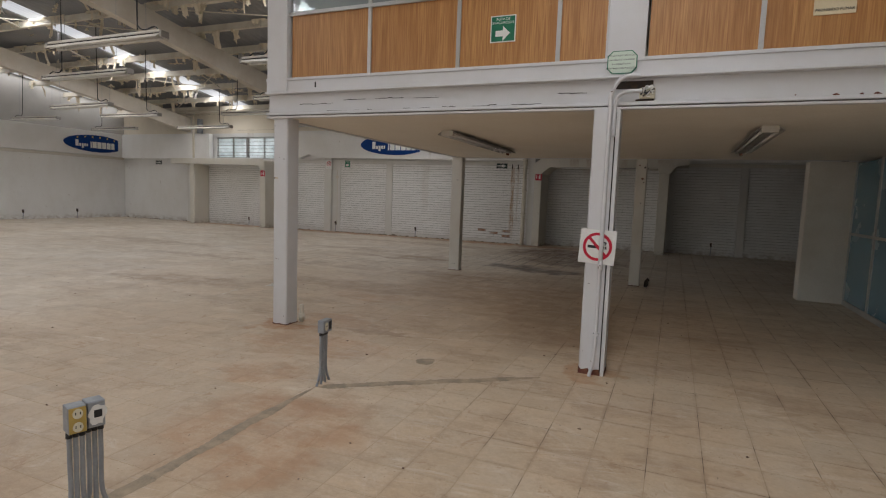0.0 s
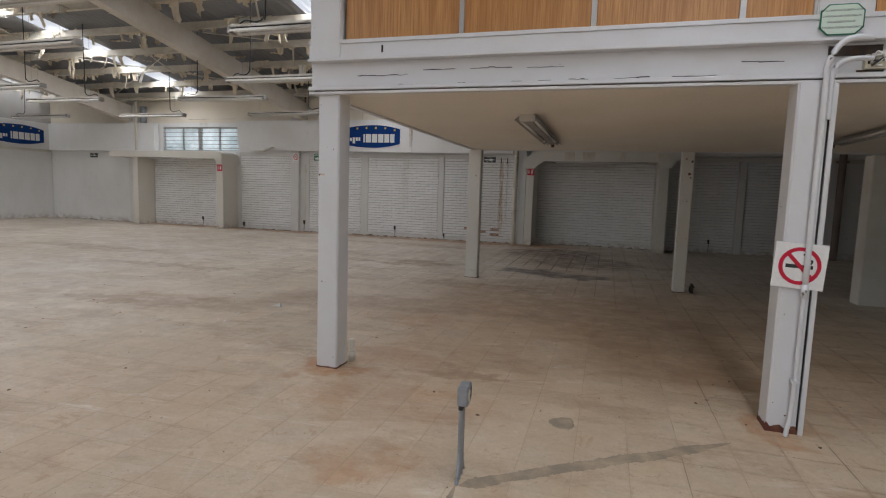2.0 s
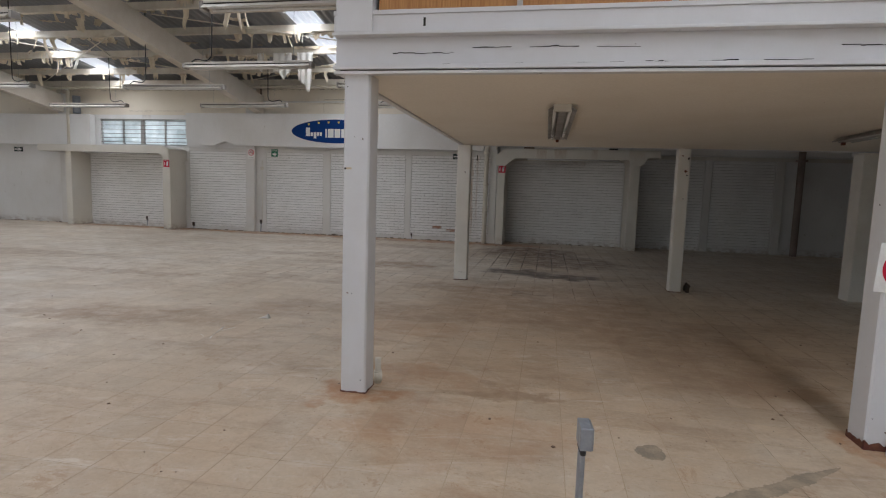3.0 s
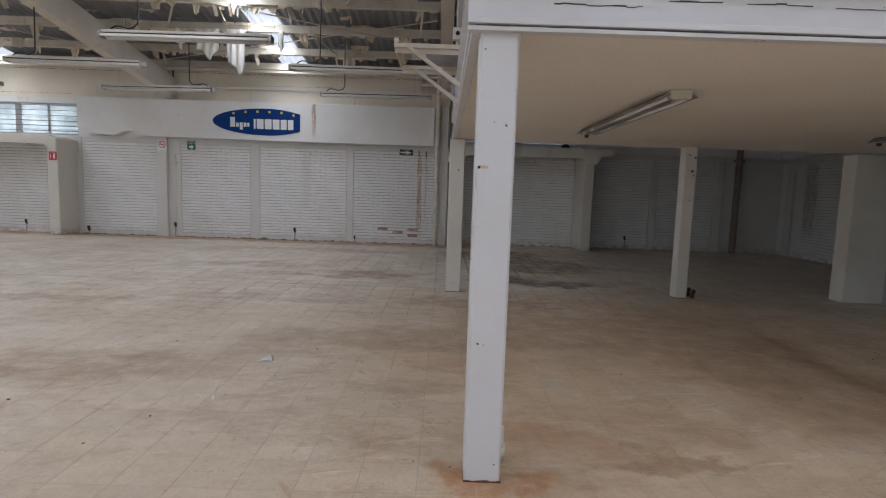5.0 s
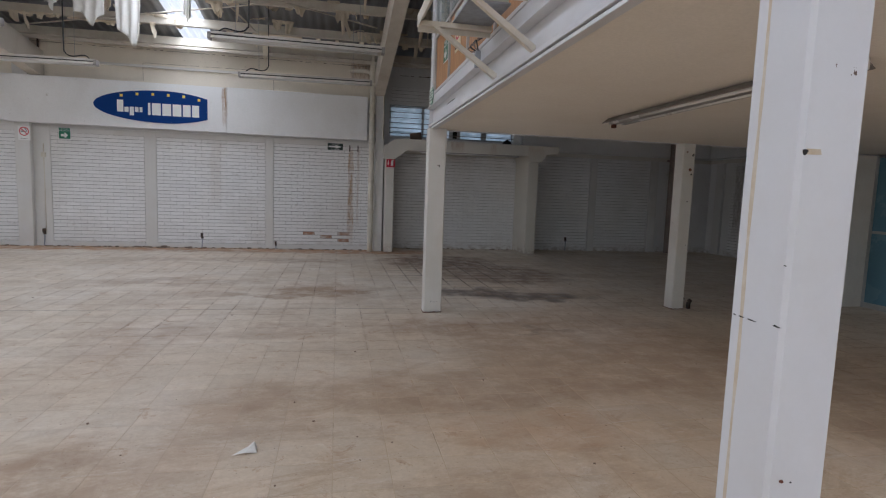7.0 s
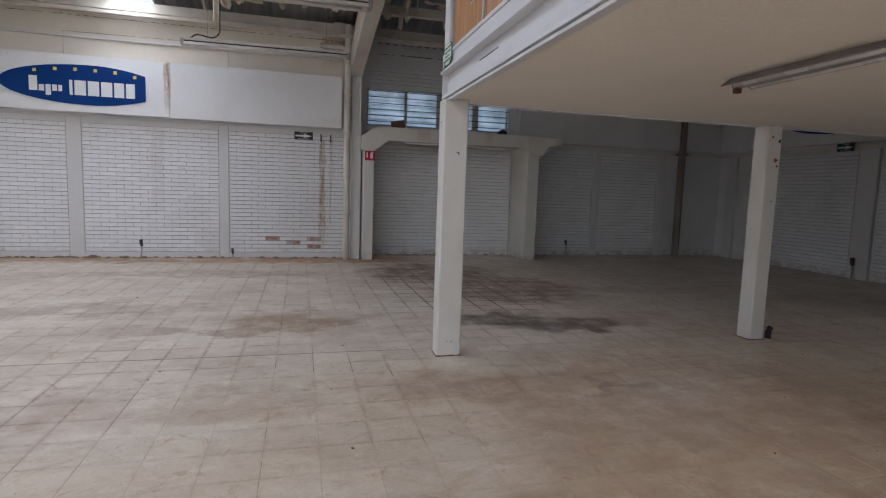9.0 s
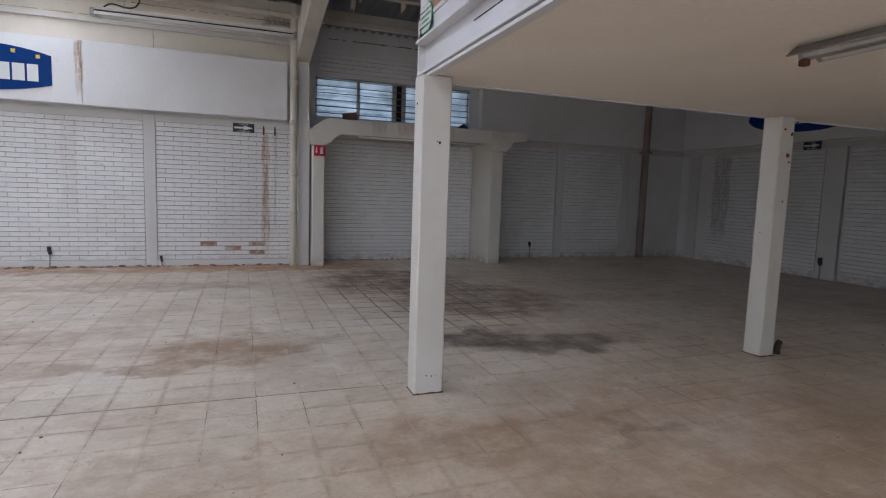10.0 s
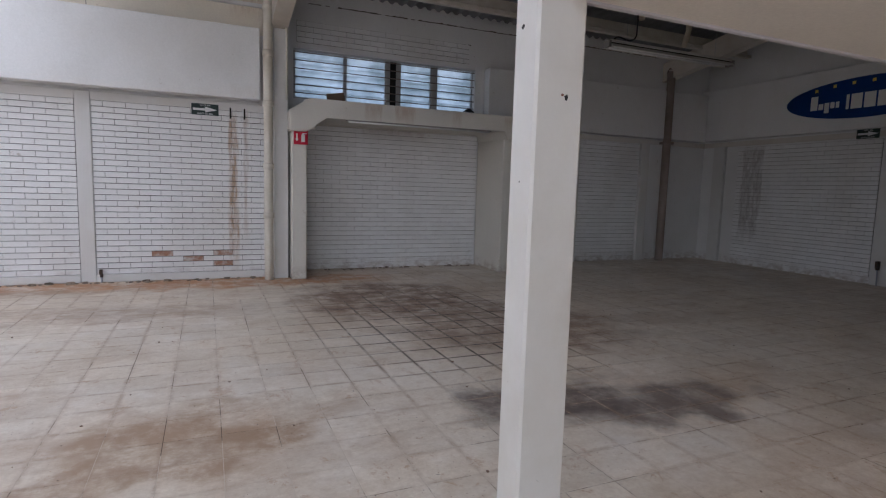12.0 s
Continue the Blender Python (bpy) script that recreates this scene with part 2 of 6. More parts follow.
M_LAMPWHITE = surface("dusty_white_lamp_enamel", (0.62, 0.595, 0.54), (0.5, 0.44, 0.34), 0.6, 0.4, coarse=3)
M_TUBE = surface("milky_lamp_tube", (0.78, 0.78, 0.76), None, 0.2, 0.25, relief=0)
M_LAMPGREY = surface("grey_lamp_reflector", (0.34, 0.32, 0.3), (0.22, 0.2, 0.17), 0.5, 0.35, metal=0.3, coarse=4)
M_BROWNPIPE = surface("brown_painted_pipe", (0.28, 0.22, 0.19), (0.14, 0.11, 0.09), 0.6, 0.6)
M_PAPER = surface("crumpled_white_paper", (0.75, 0.73, 0.68), (0.6, 0.55, 0.48), 0.3, 0.8, coarse=20)
M_PLASTICSHEET = surface("hanging_white_plastic_film", (0.82, 0.81, 0.77), (0.7, 0.65, 0.55), 0.3, 0.5, coarse=4)
M_PATCH = surface("grey_cement_patch", (0.3, 0.245, 0.18), (0.5, 0.39, 0.27), 1.0, 0.85, fine=70, coarse=7, relief=0.6, contrast=0.12)
M_CARDBOARD = surface("brown_cardboard", (0.2, 0.13, 0.09), (0.12, 0.08, 0.06), 0.5, 0.8)
M_GROUND = surface("concrete_yard", (0.3, 0.29, 0.27), (0.2, 0.19, 0.18), 0.6, 0.9, coarse=0.5)
M_PLY = surface("plain_upstairs_plaster", (0.6, 0.58, 0.53), (0.45, 0.42, 0.37), 0.4, 0.8)


def wood_material():
    m, nt, bsdf = node_mat("honey_wood_laminate")
    vec = position(nt, 1, 1, 0.06)
    band = noise_at(nt, vec, 16, 2, 0.5, 0.38, 0.62)
    grain = noise_at(nt, position(nt, 1, 1, 0.03), 85, 4, 0.6, 0.3, 0.7)
    c = mix(nt, band, (0.47, 0.225, 0.075), (0.6, 0.32, 0.115))
    c = mix(nt, math_node(nt, "MULTIPLY", grain, 0.9), c, (0.3, 0.12, 0.035))
    wear = noise_at(nt, position(nt), 3.0, 6, 0.7, 0.66, 0.76)
    c = mix(nt, math_node(nt, "MULTIPLY", wear, 0.3), c, (0.62, 0.42, 0.24))
    nt.links.new(c, bsdf.inputs["Base Color"])
    bsdf.inputs["Roughness"].default_value = 0.42
    bump(nt, bsdf, grain, 0.08, 0.002)
    return m


def glass_material(name, tint, rough=0.02, see=0.6):
    m, nt, bsdf = node_mat(name)
    bsdf.inputs["Base Color"].default_value = (*tint, 1)
    bsdf.inputs["Transmission Weight"].default_value = see
    bsdf.inputs["Roughness"].default_value = rough
    bsdf.inputs["IOR"].default_value = 1.45
    return m


def louvre_material():
    """Obscure ribbed glass that lets the daylight through, with dust on it."""
    m, nt, bsdf = node_mat("obscure_louvre_glass")
    out = nt.nodes["Material Output"]
    dust = noise_at(nt, position(nt), 2.3, 5, 0.6, 0.35, 0.7)
    col = mix(nt, dust, (0.84, 0.86, 0.86), (0.5, 0.54, 0.54))
    tr = nt.nodes.new("ShaderNodeBsdfTranslucent")
    nt.links.new(col, tr.inputs[0])
    nt.links.new(col, bsdf.inputs["Base Color"])
    bsdf.inputs["Roughness"].default_value = 0.25
    sh = nt.nodes.new("ShaderNodeMixShader")
    sh.inputs[0].default_value = 0.85
    nt.links.new(bsdf.outputs[0], sh.inputs[1])
    nt.links.new(tr.outputs[0], sh.inputs[2])
    nt.links.new(sh.outputs[0], out.inputs[0])
    return m


def skylight_material():
    m, nt, bsdf = node_mat("translucent_skylight_sheet")
    out = nt.nodes["Material Output"]
    tr = nt.nodes.new("ShaderNodeBsdfTranslucent")
    tr.inputs[0].default_value = (0.9, 0.93, 0.95, 1)
    bsdf.inputs["Base Color"].default_value = (0.8, 0.82, 0.84, 1)
    sh = nt.nodes.new("ShaderNodeMixShader")
    sh.inputs[0].default_value = 0.85
    nt.links.new(bsdf.outputs[0], sh.inputs[1])
    nt.links.new(tr.outputs[0], sh.inputs[2])
    nt.links.new(sh.outputs[0], out.inputs[0])
    return m


M_WOOD = wood_material()
M_GLASS = glass_material("dusty_window_glass", (0.75, 0.82, 0.82), 0.04, 0.7)
M_BLUEGLASS = surface("blue_painted_panel_glass", (0.12, 0.25, 0.33), (0.11, 0.2, 0.25), 0.4, 0.25, relief=0.02, coarse=1.2)
M_LOUVRE = louvre_material()
M_SKYLIGHT = skylight_material()

# x, y, half-lengths and strength of the spilt-mud and rust stains on the floor
STAINS = (
    (-5.4, 11.75, 0.7, 0.42, 0.9, 0), (-6.0, 11.42, 0.4, 0.22, 0.8, 0), (-6.9, 11.5, 0.5, 0.25, 0.7, 0), (-3.1, 11.65, 0.75, 0.42, 1.0, 2), (-2.3, 11.25, 0.8, 0.38, 0.9, 2),
    (-3.1, 15.4, 1.3, 1.3, 1.0, 3), (-2.2, 13.6, 1.4, 1.2, 0.8, 3), (-4.0, 4.9, 0.34, 0.24, 0.9, 1), (-3.6, 5.35, 0.5, 0.25, 0.4, 1), (-3.2, 4.4, 0.8, 0.5, 0.4, 1), (-3.05, 3.45, 0.4, 0.25, 0.45, 1), (-2.3, 2.6, 0.7, 0.7, 0.5, 1), (-4.6, 7.6, 1.6, 0.5, 0.6, 0),
    (-7.1, 6.5, 1.1, 0.45, 0.7, 0), (-8.1, 6.3, 0.7, 0.25, 0.6, 0), (-9.5, 9.0, 1.6, 0.3, 0.7, 0), (-7.6, 12.6, 1.5, 0.4, 0.6, 0), (-2.6, 8.8, 1.5, 1.8, 0.6, 0), (-3.0, 9.3, 0.35, 0.1, 0.35, 2), (-0.6, 4.85, 0.25, 0.2, 0.7, 1), (-5.5, 12.0, 1.2, 0.3, 0.5, 0), (-3.95, 6.8, 0.8, 0.3, 0.3, 1), (-2.95, 5.14, 0.4, 0.12, 0.8, 0),
    (-4.6, 17.1, 2.2, 0.5, 1.0, 1), (-12, 17.2, 8.0, 0.45, 1.0, 1), (-7.2, 15.3, 2.6, 0.4, 0.6, 0), (-7.8, 16.8, 1.6, 0.25, 0.9, 0), (-1.2, 6.6, 1.0, 1.4, 0.6, 0), (-4.2, 9.5, 0.7, 0.4, 0.7, 0), (-6.5, 9.4, 1.4, 0.35, 0.5, 0), (-13.0, 10.5, 2.4, 0.4, 0.6, 0), (-2.0, 7.6, 0.9, 0.5, 0.3, 0),
)


def floor_material():
    m, nt, bsdf = node_mat("dusty_beige_floor_tile")
    vec = position(nt)
    sep = nt.nodes.new("ShaderNodeSeparateXYZ")
    nt.links.new(vec, sep.inputs[0])
    wob = nt.nodes.new("ShaderNodeTexNoise")
    wob.inputs["Scale"].default_value = 2.6
    wob.inputs["Detail"].default_value = 5
    nt.links.new(vec, wob.inputs["Vector"])
    wsep = nt.nodes.new("ShaderNodeSeparateColor")
    nt.links.new(wob.outputs["Color"], wsep.inputs[0])
    px = math_node(nt, "MULTIPLY_ADD", wsep.outputs[0], 1.0, math_node(nt, "SUBTRACT", sep.outputs["X"], 0.5))
    py = math_node(nt, "MULTIPLY_ADD", wsep.outputs[1], 1.0, math_node(nt, "SUBTRACT", sep.outputs["Y"], 0.5))
    broken = noise_at(nt, vec, 3.4, 8, 0.72, 0.33, 0.56)
    fine = noise_at(nt, vec, 38, 5, 0.7, 0.3, 0.7)
    # a colour ramp pales the tiles northwards and into the hall, partly for brighter light
    light_ramp = math_node(nt, "DIVIDE", math_node(nt, "SUBTRACT", sep.outputs["Y"], 7.0), 4.0, clamp=True)
    light_ramp = math_node(nt, "MAXIMUM", light_ramp, math_node(nt, "DIVIDE", math_node(nt, "SUBTRACT", -4.5, sep.outputs["X"]), 5.0, clamp=True))
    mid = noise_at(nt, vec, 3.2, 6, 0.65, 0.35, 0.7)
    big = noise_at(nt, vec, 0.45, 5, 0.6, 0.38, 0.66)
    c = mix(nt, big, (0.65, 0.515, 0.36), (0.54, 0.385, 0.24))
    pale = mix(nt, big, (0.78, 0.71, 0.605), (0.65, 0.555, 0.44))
    c = mix(nt, light_ramp, c, pale)
    c = mix(nt, math_node(nt, "MULTIPLY", mid, 0.5), c, (0.66, 0.585, 0.47))
    c = mix(nt, math_node(nt, "MULTIPLY", fine, 0.3), c, (0.34, 0.25, 0.17))
    blotch = noise_at(nt, vec, 7.5, 9, 0.78, 0.44, 0.62)
    c = mix(nt, math_node(nt, "MULTIPLY", blotch, 0.3), c, (0.4, 0.285, 0.185))
    crust = noise_at(nt, position(nt, 1.3, 1, 1), 4.2, 9, 0.8, 0.575, 0.62, 0.6)
    c = mix(nt, math_node(nt, "MULTIPLY", crust, 0.55), c, (0.4, 0.235, 0.125))
    scuff = noise_at(nt, position(nt, 1, 1.8, 1), 2.1, 10, 0.8, 0.585, 0.64, 0.8)
    c = mix(nt, math_node(nt, "MULTIPLY", scuff, 0.5), c, (0.68, 0.6, 0.5))
    # mop and drag marks that sweep across the tiles
    for turn, sx, sy, scale, tint, k in ((24, 0.55, 2.2, 1.7, (0.37, 0.24, 0.135), 0.6), (-38, 0.6, 2.6, 1.3, (0.4, 0.27, 0.16), 0.5), (10, 0.5, 3.0, 2.6, (0.74, 0.68, 0.6), 0.55), (-62, 0.6, 4.0, 3.0, (0.72, 0.66, 0.58), 0.25)):
        mp = nt.nodes.new("ShaderNodeMapping")
        mp.vector_type = "TEXTURE"
        nt.links.new(vec, mp.inputs[0])
        mp.inputs["Rotation"].default_value = (0, 0, radians(turn))
        mp.inputs["Scale"].default_value = (1 / sx, 1 / sy, 1)
        sweep = math_node(nt, "MULTIPLY", noise_at(nt, mp.outputs[0], scale, 9, 0.75, 0.55, 0.66, 0.7), noise_at(nt, vec, 1.2, 4, 0.6, 0.42, 0.58))
        c = mix(nt, math_node(nt, "MULTIPLY", sweep, math_node(nt, "MULTIPLY_ADD", light_ramp, -0.4 * k, k)), c, tint)
    # where feet have scrubbed the dust off, the tile shows paler and greyer
    bare = math_node(nt, "MULTIPLY", noise_at(nt, position(nt, 0.8, 1.2, 1), 0.75, 9, 0.72, 0.48, 0.62), noise_at(nt, vec, 5.0, 7, 0.75, 0.3, 0.6))
    c = mix(nt, math_node(nt, "MULTIPLY", bare, math_node(nt, "MULTIPLY_ADD", light_ramp, 0.3, 0.12)), c, (0.76, 0.725, 0.675))
    mud = noise_at(nt, position(nt, 0.8, 1.3, 1), 0.9, 10, 0.76, 0.5, 0.62)
    c = mix(nt, math_node(nt, "MULTIPLY", mud, math_node(nt, "MULTIPLY_ADD", light_ramp, -0.3, 0.62)), c, (0.35, 0.23, 0.14))
    tints = ((0.33, 0.215, 0.13), (0.42, 0.2, 0.08), (0.12, 0.09, 0.078), (0.2, 0.12, 0.075))
    for x, y, rx, ry, k, kind in STAINS:
        dx = math_node(nt, "DIVIDE", math_node(nt, "SUBTRACT", px, x), rx)
        dy = math_node(nt, "DIVIDE", math_node(nt, "SUBTRACT", py, y), ry)
        d = math_node(nt, "SQRT", math_node(nt, "ADD", math_node(nt, "MULTIPLY", dx, dx), math_node(nt, "MULTIPLY", dy, dy)))
        f = math_node(nt, "MULTIPLY", math_node(nt, "DIVIDE", math_node(nt, "SUBTRACT", 1.1, d), 0.45 if kind == 2 else 0.38, clamp=True), min(1.0, k * 0.95))
        f = math_node(nt, "MULTIPLY", f, math_node(nt, "MULTIPLY_ADD", broken, 0.55, 0.45) if kind == 2 else broken)
        c = mix(nt, f, c, tints[kind])
    # dirt gathered along the tile edges, in patches
    edge = None
    for axis, origin in (("X", -5.26), ("Y", 10.56)):
        u = math_node(nt, "FRACT", math_node(nt, "DIVIDE", math_node(nt, "SUBTRACT", sep.outputs[axis], origin - 0.307 * 200), 0.307))
        d = math_node(nt, "MULTIPLY", math_node(nt, "MINIMUM", u, math_node(nt, "SUBTRACT", 1.0, u)), 0.307)
        e = math_node(nt, "DIVIDE", math_node(nt, "SUBTRACT", 0.028, d), 0.026, clamp=True)
        thin = math_node(nt, "DIVIDE", math_node(nt, "SUBTRACT", 0.016, d), 0.01, clamp=True)
        black = thin if edge is None else math_node(nt, "MAXIMUM", black, thin)
        edge = e if edge is None else math_node(nt, "MAXIMUM", edge, e)
    patchy = math_node(nt, "MULTIPLY", noise_at(nt, vec, 0.9, 5, 0.7, 0.4, 0.56), noise_at(nt, vec, 6.0, 6, 0.78, 0.4, 0.56))
    hall = math_node(nt, "MULTIPLY", math_node(nt, "DIVIDE", math_node(nt, "SUBTRACT", -0.7, sep.outputs["X"]), 1.2, clamp=True), math_node(nt, "DIVIDE", math_node(nt, "SUBTRACT", 9.6, sep.outputs["Y"]), 2.0, clamp=True))
    patchy = math_node(nt, "MULTIPLY", patchy, math_node(nt, "MULTIPLY_ADD", hall, -0.85, 1.0))
    c = mix(nt, math_node(nt, "MULTIPLY", math_node(nt, "MULTIPLY", edge, patchy), 0.65), c, (0.32, 0.21, 0.13))
    # black grime packed into the joints in front of the porch
    gx = math_node(nt, "DIVIDE", math_node(nt, "SUBTRACT", px, -2.9), 1.5)
    gy = math_node(nt, "DIVIDE", math_node(nt, "SUBTRACT", py, 14.1), 2.3)
    gd = math_node(nt, "SQRT", math_node(nt, "ADD", math_node(nt, "MULTIPLY", gx, gx), math_node(nt, "MULTIPLY", gy, gy)))
    grime = math_node(nt, "MULTIPLY", math_node(nt, "DIVIDE", math_node(nt, "SUBTRACT", 1.1, gd), 0.5, clamp=True), noise_at(nt, vec, 3.0, 6, 0.75, 0.34, 0.5))
    c = mix(nt, math_node(nt, "MULTIPLY", math_node(nt, "MULTIPLY", black, grime), 0.95), c, (0.03, 0.023, 0.02))
    specks = noise_at(nt, vec, 26, 4, 0.62, 0.7, 0.72)
    c = mix(nt, math_node(nt, "MULTIPLY", specks, 0.75), c, (0.07, 0.05, 0.04))
    crumbs = math_node(nt, "MULTIPLY", noise_at(nt, vec, 48, 3, 0.6, 0.66, 0.69), noise_at(nt, vec, 1.6, 4, 0.6, 0.46, 0.6))
    c = mix(nt, math_node(nt, "MULTIPLY", crumbs, 0.7), c, (0.22, 0.1, 0.05))
    g = nt.nodes.new("ShaderNodeNewGeometry")
    oi = nt.nodes.new("ShaderNodeObjectInfo")
    rnd = math_node(nt, "FRACT", math_node(nt, "ADD", g.outputs["Random Per Island"], oi.outputs["Random"]))
    hsv = nt.nodes.new("ShaderNodeHueSaturation")
    nt.links.new(math_node(nt, "MULTIPLY_ADD", rnd, 0.1, 0.95), hsv.inputs["Value"])
    nt.links.new(c, hsv.inputs["Color"])
    nt.links.new(hsv.outputs[0], bsdf.inputs["Base Color"])
    nt.links.new(math_node(nt, "MULTIPLY_ADD", mid, 0.22, 0.42), bsdf.inputs["Roughness"])
    bump(nt, bsdf, math_node(nt, "ADD", fine, math_node(nt, "MULTIPLY", mid, 2.0)), 0.12, 0.004)
    return m


def grout_material():
    m, nt, bsdf = node_mat("dirt_filled_tile_joint")
    vec = position(nt)
    sep = nt.nodes.new("ShaderNodeSeparateXYZ")
    nt.links.new(vec, sep.inputs[0])
    # joints in the open hall are packed with pale dust, those near the mezzanine with dark dirt
    west = math_node(nt, "MULTIPLY", math_node(nt, "DIVIDE", math_node(nt, "SUBTRACT", -0.7, sep.outputs["X"]), 1.2, clamp=True), math_node(nt, "DIVIDE", math_node(nt, "SUBTRACT", 9.8, sep.outputs["Y"]), 2.0, clamp=True))
    dust = noise_at(nt, vec, 1.3, 8, 0.75, 0.44, 0.5)
    f = math_node(nt, "ADD", math_node(nt, "MULTIPLY", dust, 0.95), math_node(nt, "MULTIPLY", west, math_node(nt, "MULTIPLY_ADD", noise_at(nt, vec, 0.8, 6, 0.75, 0.38, 0.46), 0.75, 0.2)), clamp=True)
    # joint fill follows the same painted-in light ramp as the tiles
    light_ramp = math_node(nt, "DIVIDE", math_node(nt, "SUBTRACT", sep.outputs["Y"], 7.0), 4.0, clamp=True)
    light_ramp = math_node(nt, "MAXIMUM", light_ramp, math_node(nt, "DIVIDE", math_node(nt, "SUBTRACT", -4.5, sep.outputs["X"]), 5.0, clamp=True))
    fill = mix(nt, noise_at(nt, vec, 0.45, 5, 0.6, 0.38, 0.66), mix(nt, light_ramp, (0.52, 0.405, 0.275), (0.6, 0.52, 0.42)), mix(nt, light_ramp, (0.4, 0.285, 0.18), (0.52, 0.43, 0.33)))
    c = mix(nt, f, (0.085, 0.058, 0.038), fill)
    nt.links.new(c, bsdf.inputs["Base Color"])
    bsdf.inputs["Roughness"].default_value = 0.9
    return m


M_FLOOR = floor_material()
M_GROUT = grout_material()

# ---- mesh helpers ----


def box(bm, x0, x1, y0, y1, z0, z1, bev=0.0):
    vs = [bm.verts.new((x, y, z)) for z in (z0, z1) for x, y in ((x0, y0), (x1, y0), (x1, y1), (x0, y1))]
    fs = [bm.faces.new([vs[i] for i in f]) for f in ((3, 2, 1, 0), (4, 5, 6, 7), (0, 1, 5, 4), (1, 2, 6, 5), (2, 3, 7, 6), (3, 0, 4, 7))]
    if bev:
        edges = list({e for f in fs for e in f.edges})
        bmesh.ops.bevel(bm, geom=edges, offset=bev, segments=2, affect="EDGES", profile=0.5)


def prism(bm, outline, axis, a, b):
    """An outline of (u, v) pushed from a to b along x, y or z."""
    def at(u, v, w):
        return {"x": (w, u, v), "y": (u, w, v), "z": (u, v, w)}[axis]
    lo = [bm.verts.new(at(u, v, a)) for u, v in outline]
    hi = [bm.verts.new(at(u, v, b)) for u, v in outline]
    n = len(outline)
    bm.faces.new(lo)
    bm.faces.new(hi[::-1])
    for i in range(n):
        bm.faces.new((lo[i], hi[i], hi[(i + 1) % n], lo[(i + 1) % n]))


def tube(bm, pts, r, n=8, caps=True):
    pts = [Vector(p) for p in pts]
    rings = []
    for i, p in enumerate(pts):
        d = (pts[min(i + 1, len(pts) - 1)] - pts[max(i - 1, 0)]).normalized()
        side = d.cross(Vector((0, 0, 1)) if abs(d.z) < 0.9 else Vector((1, 0, 0))).normalized()
        up = d.cross(side)
        rings.append([bm.verts.new(p + r * (math.cos(a) * side + math.sin(a) * up)) for a in (2 * math.pi * k / n for k in range(n))])
    for a, b in zip(rings, rings[1:]):
        for k in range(n):
            f = bm.faces.new((a[k], a[(k + 1) % n], b[(k + 1) % n], b[k]))
            f.smooth = True
    if caps:
        bm.faces.new(rings[0][::-1])
        bm.faces.new(rings[-1])


def curve_pts(pts, n=8):
    """Points of a smooth line through the given ones."""
    p = [Vector(q) for q in pts]
    p = [p[0]] + p + [p[-1]]
    out = []
    for i in range(1, len(p) - 2):
        for k in range(n):
            t = k / n
            a, b, c, d = p[i - 1], p[i], p[i + 1], p[i + 2]
            out.append(0.5 * ((2 * b) + (c - a) * t + (2 * a - 5 * b + 4 * c - d) * t * t + (3 * b - a - 3 * c + d) * t ** 3))
    return out + [p[-2]]


def mesh_of(bm, name, material):
    bmesh.ops.recalc_face_normals(bm, faces=bm.faces)
    me = bpy.data.meshes.new(name)
    bm.to_mesh(me)
    bm.free()
    me.materials.append(material)
    return me


def part(name, bm, material, parent, label="", m=None, kind=""):
    ob = new(name, mesh_of(bm, name, material))
    ob.parent = parent
    if m is not None:
        ob.matrix_basis = m
    return tagged(ob, label=label, kind=kind)


def thing(name, m, label, category, group="", kind=""):
    ob = new(name)
    ob.empty_display_size = 0.1
    ob.matrix_basis = m
    return tagged(ob, label, category, group, kind)


def solid(name, bm, material, label, category="", kind="", group=""):
    """A thing that is one mesh, with its origin at its base."""
    lo = [min(v.co[i] for v in bm.verts) for i in range(3)]
    hi = [max(v.co[i] for v in bm.verts) for i in range(3)]
    base = Vector(((lo[0] + hi[0]) / 2, (lo[1] + hi[1]) / 2, lo[2]))
    bmesh.ops.translate(bm, verts=bm.verts, vec=-base)
    ob = new(name, mesh_of(bm, name, material))
    ob.location = base
    return tagged(ob, label, category, group, kind)


def boxes(*rows, bev=0.0):
    bm = bmesh.new()
    for r in rows:
        box(bm, *r, bev=bev)
    return bm


def text_part(body, size, material, parent, m, align="CENTER"):
    cu = bpy.data.curves.new("lettering", "FONT")
    cu.body, cu.size, cu.align_x, cu.align_y, cu.extrude = body, size, align, "CENTER", 0.0008
    tmp = bpy.data.objects.new("lettering", cu)
    scene.collection.objects.link(tmp)
    me = bpy.data.meshes.new_from_object(tmp.evaluated_get(bpy.context.evaluated_depsgraph_get()))
    bpy.data.objects.remove(tmp)
    me.materials.clear()
    me.materials.append(material)
    ob = new("lettering", me)
    ob.parent = parent
    ob.matrix_basis = m
    return ob


def disc_ring(bm, r0, r1, z0, z1, n=40):
    for k in range(n):
        a, b = 2 * math.pi * k / n, 2 * math.pi * (k + 1) / n
        prism(bm, [(r0 * math.cos(a), r0 * math.sin(a)), (r1 * math.cos(a), r1 * math.sin(a)), (r1 * math.cos(b), r1 * math.sin(b)), (r0 * math.cos(b), r0 * math.sin(b))], "z", z0, z1)


# ---- setting ----
WEST, EAST, SOUTH = -23.3, 5.6, -6.5
NW_Y, NE_Y = 17.55, 18.15      # faces of the two lengths of the north wall
STEP_X = -4.15

ground = solid("ground", boxes((-400, 400, -400, 400, -0.3, -0.06)), M_GROUND, "pale concrete yard round the hall", kind="structure")
